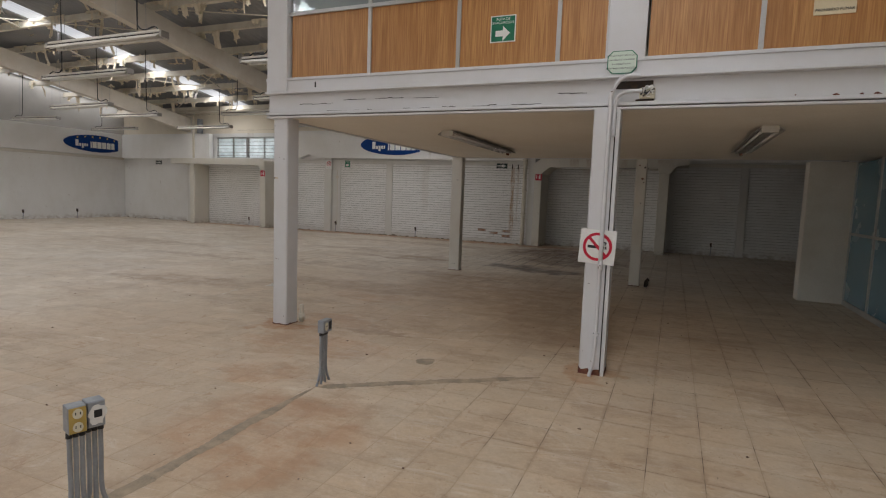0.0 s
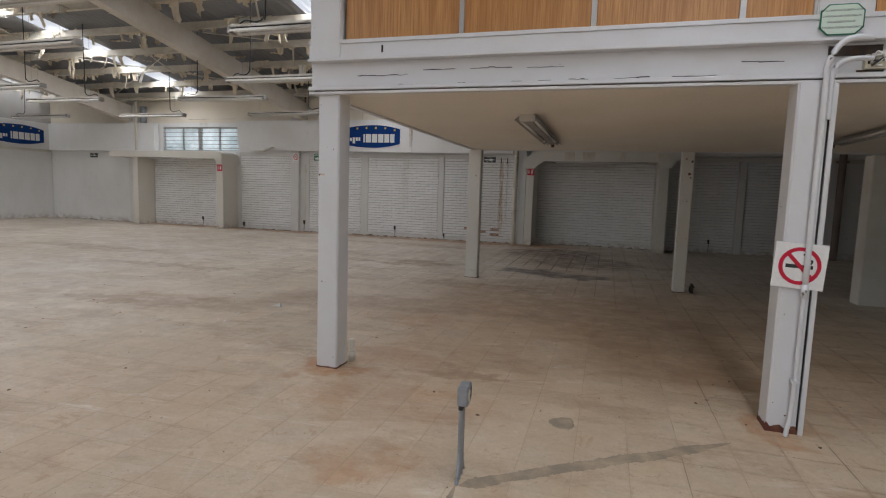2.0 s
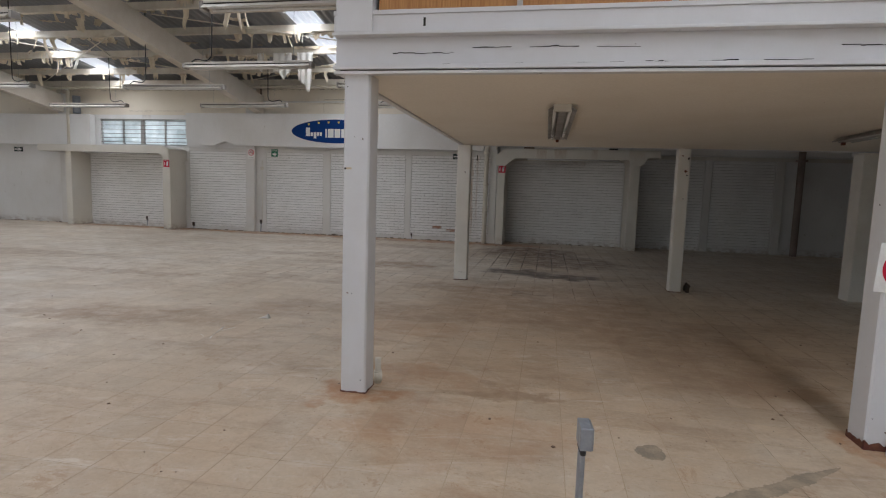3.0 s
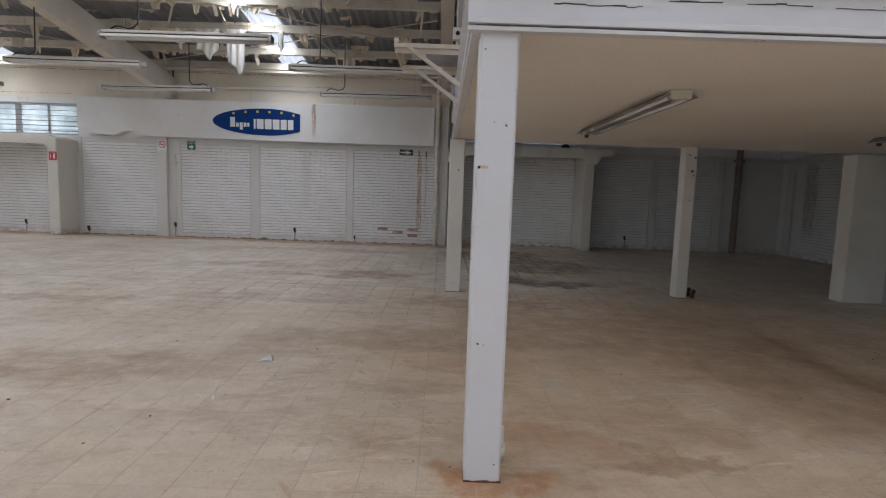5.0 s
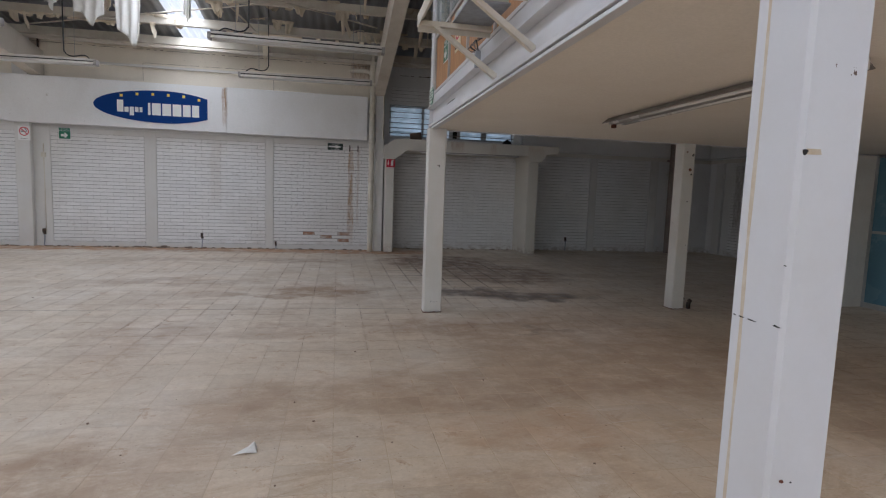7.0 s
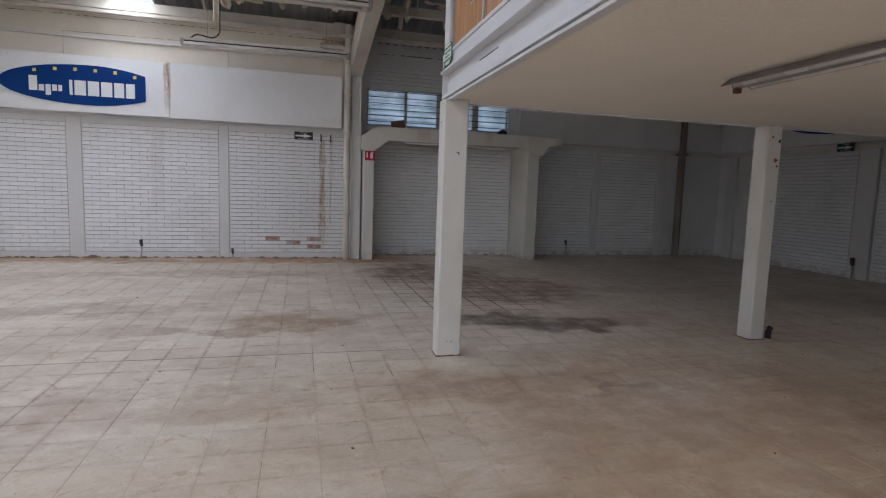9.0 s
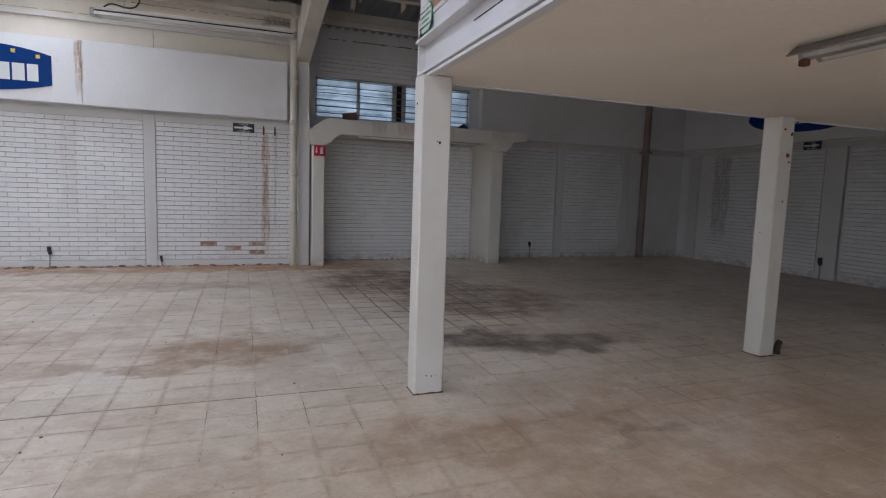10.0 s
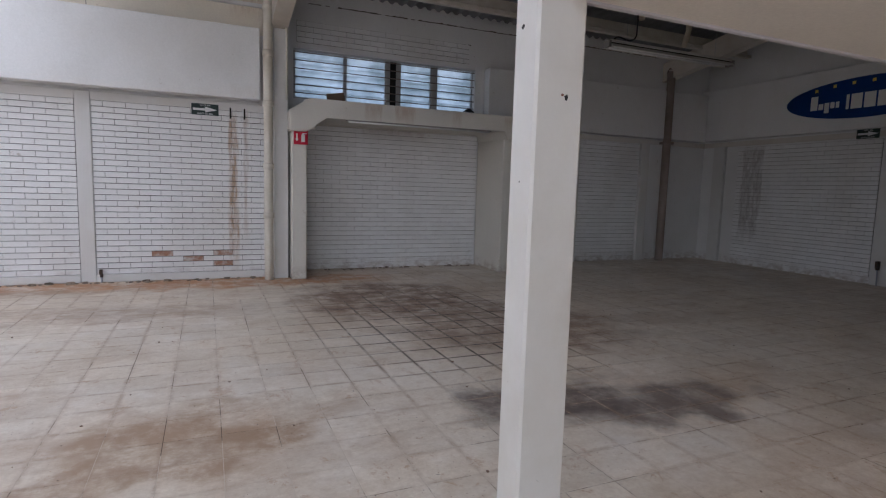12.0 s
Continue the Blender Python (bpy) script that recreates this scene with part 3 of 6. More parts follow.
floor = solid("floor", boxes((WEST - 0.3, EAST + 0.3, SOUTH - 0.3, NE_Y + 0.3, -0.055, -0.0010)), M_GROUT, "worn beige tiled floor with dirt-filled joints", kind="structure")

# north wall, western length, with the louvre window over the porch
W1 = (-17.75, -14.45, 2.72, 3.58)
wall_north = solid("wall_north", boxes(
    (WEST - 0.3, W1[0], NW_Y, NW_Y + 0.3, 0, 3.72), (W1[1], STEP_X, NW_Y, NW_Y + 0.3, 0, 3.72),
    (W1[0], W1[1], NW_Y, NW_Y + 0.3, 0, W1[2]), (W1[0], W1[1], NW_Y, NW_Y + 0.3, W1[3], 3.72)),
    M_WALL, "white-painted masonry wall with stained foot", kind="structure")
solid("wall_north_3", boxes((WEST - 0.3, STEP_X, NW_Y, NW_Y + 0.3, 3.72, 4.85)), M_UPPER, "cream plaster wall above the fascia", kind="structure")
W2 = (-3.95, -0.55, 2.93, 3.76)
wall_north_east = solid("wall_north_2", boxes(
    (STEP_X, W2[0], NE_Y, NE_Y + 0.3, 0, 4.85), (W2[1], EAST + 0.3, NE_Y, NE_Y + 0.3, 0, 4.85),
    (W2[0], W2[1], NE_Y, NE_Y + 0.3, 0, W2[2]), (W2[0], W2[1], NE_Y, NE_Y + 0.3, W2[3], 4.85), (STEP_X - 0.02, STEP_X + 0.0, NW_Y + 0.3, NE_Y + 0.3, 0, 4.85)),
    M_WALL, "white-painted masonry wall in the shade beyond the mezzanine", kind="structure")
wall_west = solid("wall_west", boxes((WEST - 0.3, WEST, SOUTH - 0.3, NW_Y, 0, 7.3)), M_WALL, "white-painted masonry side wall", kind="structure")
wall_east = solid("wall_east", boxes((EAST, EAST + 0.3, SOUTH - 0.3, NE_Y, 0, 7.3)), M_WALL, "white-painted masonry side wall in shade", kind="structure")
wall_south = solid("wall_south", boxes(
    (WEST, -18.5, SOUTH - 0.3, SOUTH, 0, 4.85), (3.5, EAST, SOUTH - 0.3, SOUTH, 0, 4.85),
    (-18.5, 3.5, SOUTH - 0.3, SOUTH, 3.3, 4.85), (-18.5, 3.5, SOUTH - 0.3, SOUTH, 0, 0.2)),
    M_WALL, "plain white wall with a wide shopfront opening", kind="structure")


def roof_sheet():
    """Corrugated sheets with open strips where the skylights lie."""
    def skip(x, south):
        return any(abs(x - s) < 0.35 for s in (SKYLIGHTS + (-0.5,) if south else SKYLIGHTS))
    bm = bmesh.new()
    for y0, y1 in ((SOUTH - 0.4, RIDGE_Y), (RIDGE_Y, NE_Y + 0.4)):
        n = int((EAST - WEST + 0.8) / 0.045)
        prev = None
        for i in range(n + 1):
            x = WEST - 0.4 + i * 0.045
            dz = 0.03 * math.cos(2 * math.pi * x / 0.18)
            row = [bm.verts.new((x, y, roof_z(y) + 0.05 + dz)) for y in (y0, y1)]
            if prev and not skip(x - 0.022, y0 < 0):
                f = bm.faces.new((prev[0], row[0], row[1], prev[1]))
                f.smooth = True
            prev = row
    return bm


ceiling = solid("ceiling", roof_sheet(), M_SHEET, "dark corrugated metal roof sheets", kind="structure")
ceiling.modifiers.new("thickness", "SOLIDIFY").thickness = 0.004

# the strip at -0.5 is an unseen addition above the fill lamp
for sx in (*SKYLIGHTS, -0.5):
    bm = bmesh.new()
    for y0, y1 in ((SOUTH - 0.3, RIDGE_Y), (RIDGE_Y, NE_Y + 0.3))[:1 if sx == -0.5 else 2]:
        n = 24
        prev = None
        for i in range(n + 1):
            x = sx - 0.4 + 0.8 * i / n
            row = [bm.verts.new((x, y, roof_z(y) + 0.06 + 0.03 * math.cos(2 * math.pi * x / 0.18))) for y in (y0, y1)]
            if prev:
                bm.faces.new((prev[0], row[0], row[1], prev[1]))
            prev = row
    solid("skylight", bm, M_SKYLIGHT, "bright translucent corrugated skylight strip", kind="structure")

# roof beams on their columns, with a haunch at the wall
BEAM_X = (-4.28, -11.8, -19.15)
for bx in BEAM_X:
    y1 = NW_Y
    bm = bmesh.new()
    low = lambda y: 3.76 + 0.166 * (17.5 - y)
    prism(bm, [(y1, low(y1)), (RIDGE_Y, low(RIDGE_Y)), (RIDGE_Y, low(RIDGE_Y) + 0.52), (y1, low(y1) + 0.56)], "x", bx - 0.12, bx + 0.12)
    prism(bm, [(SOUTH, 3.76), (RIDGE_Y, low(RIDGE_Y)), (RIDGE_Y, low(RIDGE_Y) + 0.52), (SOUTH, 4.32)], "x", bx - 0.12, bx + 0.12)
    solid("roof_beam", bm, M_BEAM, "grey-cream tapered concrete roof beam", kind="structure")

bm = bmesh.new()
low = lambda y: 4.05 + 0.166 * (17.95 - y)
prism(bm, [(NE_Y, low(NE_Y)), (10.7, low(10.7)), (10.7, low(10.7) + 0.4), (NE_Y, low(NE_Y) + 0.4)], "x", 4.15, 4.37)
solid("roof_beam", bm, M_BEAM, "grey-cream concrete roof beam in the shaded bay", kind="structure")
# added board that keeps skylight out of the north-east bay
bm = bmesh.new()
low = lambda y: 3.76 + 0.166 * (17.5 - y) + 0.5
prism(bm, [(NW_Y, low(NW_Y)), (RIDGE_Y, low(RIDGE_Y)), (RIDGE_Y, roof_z(RIDGE_Y) + 0.05), (NW_Y, roof_z(NW_Y) + 0.05)], "x", -4.31, -4.25)
solid("roof_light_screen", bm, M_BEAM, "added plain board between beam and roof that blocks skylight", kind="structure")
# upper side wall gets its shade from this greyer colour
solid("wall_west_2", boxes((WEST, WEST + 0.012, SOUTH, NW_Y, 3.72, 6.4)), M_SHADEWALL, "upper part of the side wall, greyed to stand for shade", kind="structure")
PURLIN_Y = [17.25] + [16.2 - 1.28 * k for k in range(9)]
for py in PURLIN_Y + [-5.6 + 1.42 * k for k in range(8)]:
    z = roof_z(py) - 0.02
    rows = [(WEST, EAST, py - 0.03, py + 0.03, z - 0.16, z - 0.02), (WEST, EAST, py - 0.05, py + 0.05, z - 0.19, z - 0.16)]
    solid("purlin", boxes(*rows), M_CREAM, "cream-painted steel roof purlin", kind="structure")

# columns and pilasters of the north wall
for x0, x1, y0, y1, z1 in ((-4.36, STEP_X, 17.28, NE_Y, 4.6), (-12.25, -11.95, 17.4, NW_Y, 4.6), (-11.952, -11.6, 17.515, NW_Y, 2.7), (-9.66, -9.4, 17.515, NW_Y, 2.68), (-6.97, -6.78, 17.515, NW_Y, 2.68),
                           (-14.55, -14.35, 17.515, NW_Y, 2.68), (-19.25, -18.95, 17.4, NW_Y, 4.6)):
    solid("pilaster", boxes((x0, x1, y0, y1, 0, z1), bev=0.012), M_PIL, "white-painted concrete wall pilaster", kind="structure")
for x0, x1 in ((-14.35, -12.25), (-11.6, -9.66), (-9.4, -6.97), (-6.78, -4.36)):
    solid("trim", boxes((x0, x1, 17.518, NW_Y, 2.56, 2.68), bev=0.004), M_PIL, "painted concrete lintel band", kind="structure")
    solid("trim", boxes((x0, x1, 17.49, NW_Y, 0, 0.11), bev=0.012), M_PIL, "scuffed plinth along the wall foot", kind="structure")
solid("trim", boxes((-12.0, -4.4, 17.49, NW_Y, 4.12, 4.17), (-4.9, -4.36, 17.47, NW_Y, 4.6, 4.64)), M_PIL, "thin plaster band high on the wall", kind="structure")
solid("trim", boxes((WEST, EAST, 17.1, 17.2, 4.5, 4.56)), M_CREAM, "cream steel eaves tie along the wall head", kind="structure")
solid("trim", boxes((-3.2 - 0.95, EAST, NE_Y - 0.05, NE_Y, 2.62, 2.72)), M_CONC, "grey ledge along the shaded wall", kind="structure")
solid("trim", boxes((EAST - 0.05, EAST, 10.6, NE_Y - 0.06, 2.62, 2.72)), M_CONC, "grey ledge along the shaded side wall", kind="structure")
solid("trim", boxes((WEST, WEST + 0.1, SOUTH, NW_Y - 0.1, 2.58, 2.68)), M_CONC, "grey ledge along the side wall", kind="structure")

# fascia boards over the old shop counters
bm = bmesh.new()
prism(bm, [(-14.3, 2.93), (-14.05, 2.9), (-13.9, 2.82), (-13.75, 2.76), (-13.3, 2.74), (-13.15, 2.8), (-12.95, 2.87), (-12.75, 2.85), (-12.55, 2.77), (-12.2, 2.74), (-7.815, 2.73), (-7.815, 3.75), (-14.3, 3.75)], "y", 17.28, 17.5)
solid("fascia", bm, M_FASCIA, "long white fascia board with a broken lower edge", "fascia", "structure")
solid("fascia", boxes((-7.81, -4.56, 17.28, 17.5, 2.72, 3.76), bev=0.008), M_FASCIA, "white fascia board with a rusty joint", "fascia", "structure")
solid("fascia", boxes((WEST + 0.22, -17.9, 17.28, 17.5, 2.66, 3.7), bev=0.008), M_FASCIA, "white fascia board beside the window", "fascia", "structure")
solid("fascia", boxes((WEST + 0.003, WEST + 0.21, -2, 17.5, 2.69, 3.7), bev=0.008), M_FASCIA, "white fascia board along the side wall", "fascia", "structure")
solid("fascia", boxes((-0.35, EAST - 0.22, NE_Y - 0.21, NE_Y - 0.003, 2.74, 3.79), bev=0.008), M_FASCIA, "white fascia board in shade", "fascia", "structure")
solid("fascia", boxes((EAST - 0.2, EAST - 0.003, 10.7, NE_Y - 0.003, 2.76, 3.9), bev=0.008), M_FASCIA, "white fascia board in shade on the side wall", "fascia", "structure")
for x0, x1 in ((EAST - 0.06, EAST),):
    for y0, y1 in ((13.9, 14.3), (17.5, 17.8)):
        solid("pilaster", boxes((x0 - 0.02, x1, y0, y1, 0, 2.62), bev=0.01), M_PIL, "white concrete pilaster in shade", kind="structure")
for x0, x1 in ((1.75, 1.95), (3.62, 3.85)):
    solid("pilaster", boxes((x0, x1, NE_Y - 0.08, NE_Y, 0, 2.62), bev=0.01), M_PIL, "white concrete pilaster in shade", kind="structure")


def porch(x0, x1, front, back, open_left, name_label):
    """A shallow painted concrete portal: two side slabs under a rounded canopy."""
    th = thing("porch", pose((x0 + x1) / 2, front, 0), name_label, "porch")
    c = (x0 + x1) / 2
    d = back - front
    for a, b in ((x0, x0 + 0.23), (x1 - 0.28, x1)):
        part("side_slab", boxes((a - c, b - c, 0, d, 0, 2.5), bev=0.02), M_PORCH, th)
    # canopy with chamfered ends
    l, r = (x0 - 0.05 - c, x1 + 0.5 - c) if not open_left else (x0 - 0.95 - c, x1 + 0.05 - c)
    bm = bmesh.new()
    if open_left:
        out = [(l, 2.42), (x1 - 0.3 - c, 2.42), (x1 - 0.0 - c, 2.2), (r, 2.2), (r, 2.56), (r - 0.25, 2.64), (l, 2.64)]
    else:
        out = [(l, 2.28), (x0 + 0.23 - c, 2.28), (x0 + 0.5 - c, 2.52), (x1 - 0.32 - c, 2.53), (x1 - 0.27 - c, 2.36), (x1 + 0.03 - c, 2.36), (r - 0.35, 2.58), (r, 2.6), (r, 2.78), (l + 0.3, 2.78), (l, 2.58)]
    prism(bm, out, "y", -0.12, d)
    bmesh.ops.bevel(bm, geom=bm.edges[:], offset=0.02, segments=2, affect="EDGES")
    part("canopy", bm, M_PORCH, th, "rust-stained concrete canopy")
    return th


porch(-4.12, -0.17, 17.12, NE_Y, False, "white concrete portal with rust-stained canopy round a brick bay")
porch(-18.4, -14.5, 16.75, NW_Y, True, "white concrete portal with flat canopy round a brick bay")

# ---- mezzanine ----
MX0, MX1, MY0, MY1 = -4.14, EAST, 4.82, 10.5
mezz = thing("mezzanine", pose(MX0, MY0, 0), "white steel mezzanine with wood-panelled office above", "mezzanine", kind="structure")
ox, oy = MX0, MY0


def mbox(name, material, *rows, bev=0.0, label=""):
    return part(name, boxes(*[(a - ox, b - ox, c - oy, d - oy, e, f) for a, b, c, d, e, f in rows], bev=bev), material, mezz, label)


mbox("slab", M_SOFFIT, (MX0 + 0.06, MX1, MY0 + 0.06, MY1, 2.292, 2.5), label="cream plastered soffit slab")
# front beam: bottom flange, recessed web, top flange, fascia board above
for nm, ya, yb, za, zb in (("lower_trim", 0.0, 0.06, 2.278, 2.3), ("bottom_flange", -0.012, 0.06, 2.308, 2.338), ("web", 0.045, 0.06, 2.338, 2.53), ("top_flange", -0.03, 0.06, 2.53, 2.55), ("fascia", 0.0, 0.06, 2.55, 2.665), ("sill_rail", -0.01, 0.06, 2.665, 2.695)):
    mbox(nm, M_STEEL, (MX0 - 0.02, MX1, MY0 + ya, MY0 + yb, za, zb), bev=0.004)
for nm, ya, yb, za, zb in (("lower_trim", 0.0, 0.06, 2.278, 2.3), ("bottom_flange", -0.012, 0.06, 2.308, 2.338), ("web", 0.045, 0.06, 2.338, 2.53), ("top_flange", -0.03, 0.06, 2.53, 2.55), ("fascia", 0.0, 0.06, 2.55, 2.665), ("sill_rail", -0.01, 0.06, 2.665, 2.695)):
    mbox(nm, M_STEEL, (MX0 + ya, MX0 + yb, MY0 + 0.065, MY1, za, zb), bev=0.004)
mbox("shadow_gap", M_DARKGAP, (MX0 + 0.02, MX1, MY0 + 0.02, MY0 + 0.06, 2.3, 2.308), (MX0 + 0.02, MX0 + 0.06, MY0 + 0.07, MY1, 2.3, 2.308))
mbox("back_edge", M_STEEL, (MX0, MX1, MY1, MY1 + 0.03, 2.28, 2.7))
# dark cracks where the paint has split along the beam
for x0, x1, z, h in ((-3.75, -3.3, 2.42, 0.006), (-3.2, -2.55, 2.45, 0.008), (-2.4, -2.2, 2.44, 0.005), (-3.4, -2.3, 2.345, 0.006), (-2.1, -1.2, 2.35, 0.007), (-1.0, -0.75, 2.43, 0.006)):
    rows, x, r5 = [], x0, random.Random(int(-x0 * 100))
    while x < x1:
        w = r5.uniform(0.02, 0.09)
        if r5.random() < 0.75:
            zz = z + r5.uniform(-0.004, 0.004)
            rows.append((x, x + w, MY0 + 0.042, MY0 + 0.046, zz, zz + h * r5.uniform(0.3, 1.1)))
        x += w
    mbox("crack", M_DARKGAP, *rows)
for y0, y1, z, h in ((6.0, 6.6, 2.6, 0.004), (9.2, 9.6, 2.46, 0.006)):
    mbox("crack", M_DARKGAP, (MX0 - 0.003 if z > 2.55 else MX0 + 0.042, MX0 + 0.046, y0, y1, z, z + h))
mbox("crack", M_DARKGAP, (-3.53, -3.515, MY0 - 0.003, MY0 + 0.01, 2.585, 2.64))
# office above: corner posts, mullions, wood panels, glass
mbox("corner_post", M_STEEL, (-4.14, -3.88, MY0 - 0.015, MY0 + 0.2, 2.553, 4.9), bev=0.006)
mbox("post_casing", M_STEEL, (-0.6, -0.3, MY0 + 0.0, MY0 + 0.1, 2.67, 4.9), bev=0.006)
for x0, x1 in ((-3.87, -2.9), (-2.9, -1.95), (-1.95, -1.02), (-1.02, -0.6), (-0.3, 0.52), (0.52, 1.4), (1.4, 2.3), (2.3, 3.2), (3.2, 4.1), (4.1, 5.0), (5.0, 5.58)):
    mbox("wood_panel", M_WOOD, (x0 + 0.018, x1 - 0.018, MY0 + 0.04, MY0 + 0.055, 2.696, 3.335), label="honey-coloured wood laminate panel")
    pane = mbox("pane", M_GLASS, (x0 + 0.018, x1 - 0.018, MY0 + 0.04, MY0 + 0.046, 3.37, 4.6))
    mbox("mullion", M_ALU, (x1 - 0.018, x1 + 0.018, MY0 + 0.02, MY0 + 0.06, 2.696, 4.6))
mbox("mid_rail", M_ALU, (-3.88, 5.58, MY0 + 0.018, MY0 + 0.062, 3.335, 3.37))
mbox("head_wall", M_STEEL, (-3.88, 5.58, MY0 + 0.02, MY0 + 0.1, 4.6, 4.9))
ys = [5.04, 5.95, 6.85, 7.75, 8.65, 9.5, 10.34]
for y0, y1 in zip(ys, ys[1:]):
    mbox("wood_panel", M_WOOD, (MX0 + 0.04, MX0 + 0.055, y0 + 0.018, y1 - 0.018, 2.696, 3.335), label="honey-coloured wood laminate panel")
    mbox("pane", M_GLASS, (MX0 + 0.04, MX0 + 0.046, y0 + 0.018, y1 - 0.018, 3.37, 4.6))
    mbox("mullion", M_ALU, (MX0 + 0.02, MX0 + 0.06, y1 - 0.018, y1 + 0.018, 2.696, 4.6))
mbox("mid_rail", M_ALU, (MX0 + 0.018, MX0 + 0.062, 5.02, 10.34, 3.335, 3.37))
mbox("head_wall", M_STEEL, (MX0 + 0.02, MX0 + 0.1, 5.02, 10.34, 4.6, 4.9))
mbox("corner_post", M_STEEL, (MX0, MX0 + 0.16, 10.34, 10.5, 2.553, 4.9), bev=0.006)
mbox("office_back_wall", M_PLY, (MX0 + 0.17, MX1, 10.4, 10.5, 2.5, 4.9))
# unseen wall added to block skylight passing over the office
mbox("office_light_block", M_PLY, (MX0 + 0.02, MX1, 10.4, 10.5, 5.004, 5.5))
mbox("office_ceiling", M_PLY, (MX0 + 0.06, MX1, MY0 + 0.06, 10.5, 4.9, 5.0))


def post(x0, y0, w, d, label, paint=None):
    """A boxed steel post with a narrow chamfer on each arris."""
    bm = bmesh.new()
    c = 0.012
    out = [(c, 0), (w - c, 0), (w, c), (w, d - c), (w - c, d), (c, d), (0, d - c), (0, c)]
    prism(bm, [(u - w / 2, v - d / 2) for u, v in out], "z", 0.0, 2.285)
    th = thing("steel_post", pose(x0 + w / 2, y0 + d / 2, 0), label, "post", "mezzanine posts")
    part("shaft", bm, paint or M_STEEL, th)
    bm = bmesh.new()
    tall = 0.055 if "conduits" in label else 0.014
    rim = []
    for a, b in (((-1, -1), (1, -1)), ((1, -1), (1, 1)), ((1, 1), (-1, 1)), ((-1, 1), (-1, -1))):
        rim += [(a[0] + (b[0] - a[0]) * k / 8, a[1] + (b[1] - a[1]) * k / 8) for k in range(8)]
    lo = [bm.verts.new((u * (w / 2 + 0.003), v * (d / 2 + 0.003), 0)) for u, v in rim]
    hi = [bm.verts.new((u * (w / 2 + 0.002), v * (d / 2 + 0.002), tall * (0.55 + 0.9 * abs(noise.noise(Vector((u * 3 + x0, v * 3, 0.5))))))) for u, v in rim]
    for k in range(len(rim)):
        bm.faces.new((lo[k], lo[(k + 1) % len(rim)], hi[(k + 1) % len(rim)], hi[k]))
    bm.faces.new(lo[::-1])
    part("foot", bm, M_RUST, th, "rusted foot")
    return th


def chips(th, w, d, spots):
    """Dark flakes where the enamel has come off: face, place across it, height and size."""
    for i, (face, u, z, s) in enumerate(spots):
        r6 = random.Random(i + int(z * 100))
        n = 9
        pts = [(u + s * r6.uniform(0.5, 1.2) * math.cos(6.283 * k / n), z + 0.8 * s * r6.uniform(0.5, 1.2) * math.sin(6.283 * k / n)) for k in range(n)]
        bm = bmesh.new()
        if face == "s":
            prism(bm, pts, "y", -d / 2 - 0.001, -d / 2 + 0.002)
        else:
            prism(bm, pts, "x", -w / 2 - 0.001, -w / 2 + 0.002)
        part("paint_chip", bm, M_RUST if i % 3 == 1 else M_DARKGAP, th, "bare patch of chipped paint")


c1 = post(-4.095, 4.86, 0.19, 0.2, "white enamelled steel corner post with rusty foot")
c2 = post(-0.675, 4.8, 0.215, 0.2, "white steel post with conduits and rusted foot")
c3 = post(-4.175, 10.29, 0.225, 0.17, "white steel post at the back corner of the mezzanine, tinted cream for warm light", M_POSTWARM)
c4 = post(-0.665, 10.37, 0.185, 0.19, "white steel post with chipped paint under the mezzanine, tinted cream for warm light", M_POSTWARM)

chips(c1, 0.19, 0.2, (("s", -0.08, 1.637, 0.011), ("s", -0.05, 0.744, 0.008), ("s", -0.02, 0.74, 0.004), ("s", 0.06, 0.1, 0.006), ("w", 0.05, 0.07, 0.008), ("s", -0.07, 2.2, 0.006), ("w", 0.01, 0.35, 0.006)))
for u0, u1, z, h in ((0.07, 0.082, 1.17, 0.004), (0.038, 0.06, 1.169, 0.005), (-0.01, 0.028, 1.168, 0.004), (-0.096, -0.068, 1.171, 0.006), (-0.094, -0.085, 1.338, 0.003)):
    bm = bmesh.new()
    prism(bm, [(u0, z + h * 0.4), (u0 + (u1 - u0) * 0.3, z), (u1, z + h * 0.3), (u1 - (u1 - u0) * 0.2, z + h)], "x", -0.0965, -0.094)
    part("weld_crack", bm, M_DARKGAP, c1, "dark crack along a weld")
bm = bmesh.new()
left, right = [], []
for k in range(60):
    z = 0.03 + 2.2 * k / 59
    w, o = 0.004 + 0.006 * abs(noise.noise(Vector((0.3, 0.7, z * 6)))), 0.05 + 0.005 * noise.noise(Vector((1.3, 0.2, z * 3)))
    left.append((o - w, z))
    right.append((o + w, z))
prism(bm, left + right[::-1], "x", -0.0956, -0.094)
part("rust_run", bm, M_RUSTRUN, c1, "rust weeping from a vertical seam")
bm = bmesh.new()
prism(bm, [(-0.075, 1.63), (-0.03, 1.631), (-0.034, 1.645), (-0.075, 1.645)], "y", -0.1008, -0.099)
part("rust_run", bm, M_RUSTRUN, c1, "rust smear beside a chip")
chips(c2, 0.215, 0.2, (("s", -0.06, 0.8, 0.005), ("s", 0.0, 0.12, 0.008), ("w", 0.02, 1.5, 0.007), ("s", -0.08, 0.2, 0.005)))
chips(c3, 0.225, 0.17, (("s", 0.03, 1.83, 0.014), ("s", 0.012, 1.836, 0.007), ("s", -0.02, 0.14, 0.008), ("s", 0.02, 0.135, 0.008), ("s", 0.05, 0.14, 0.005), ("w", 0.0, 1.5, 0.005), ("w", 0.02, 2.1, 0.012)))
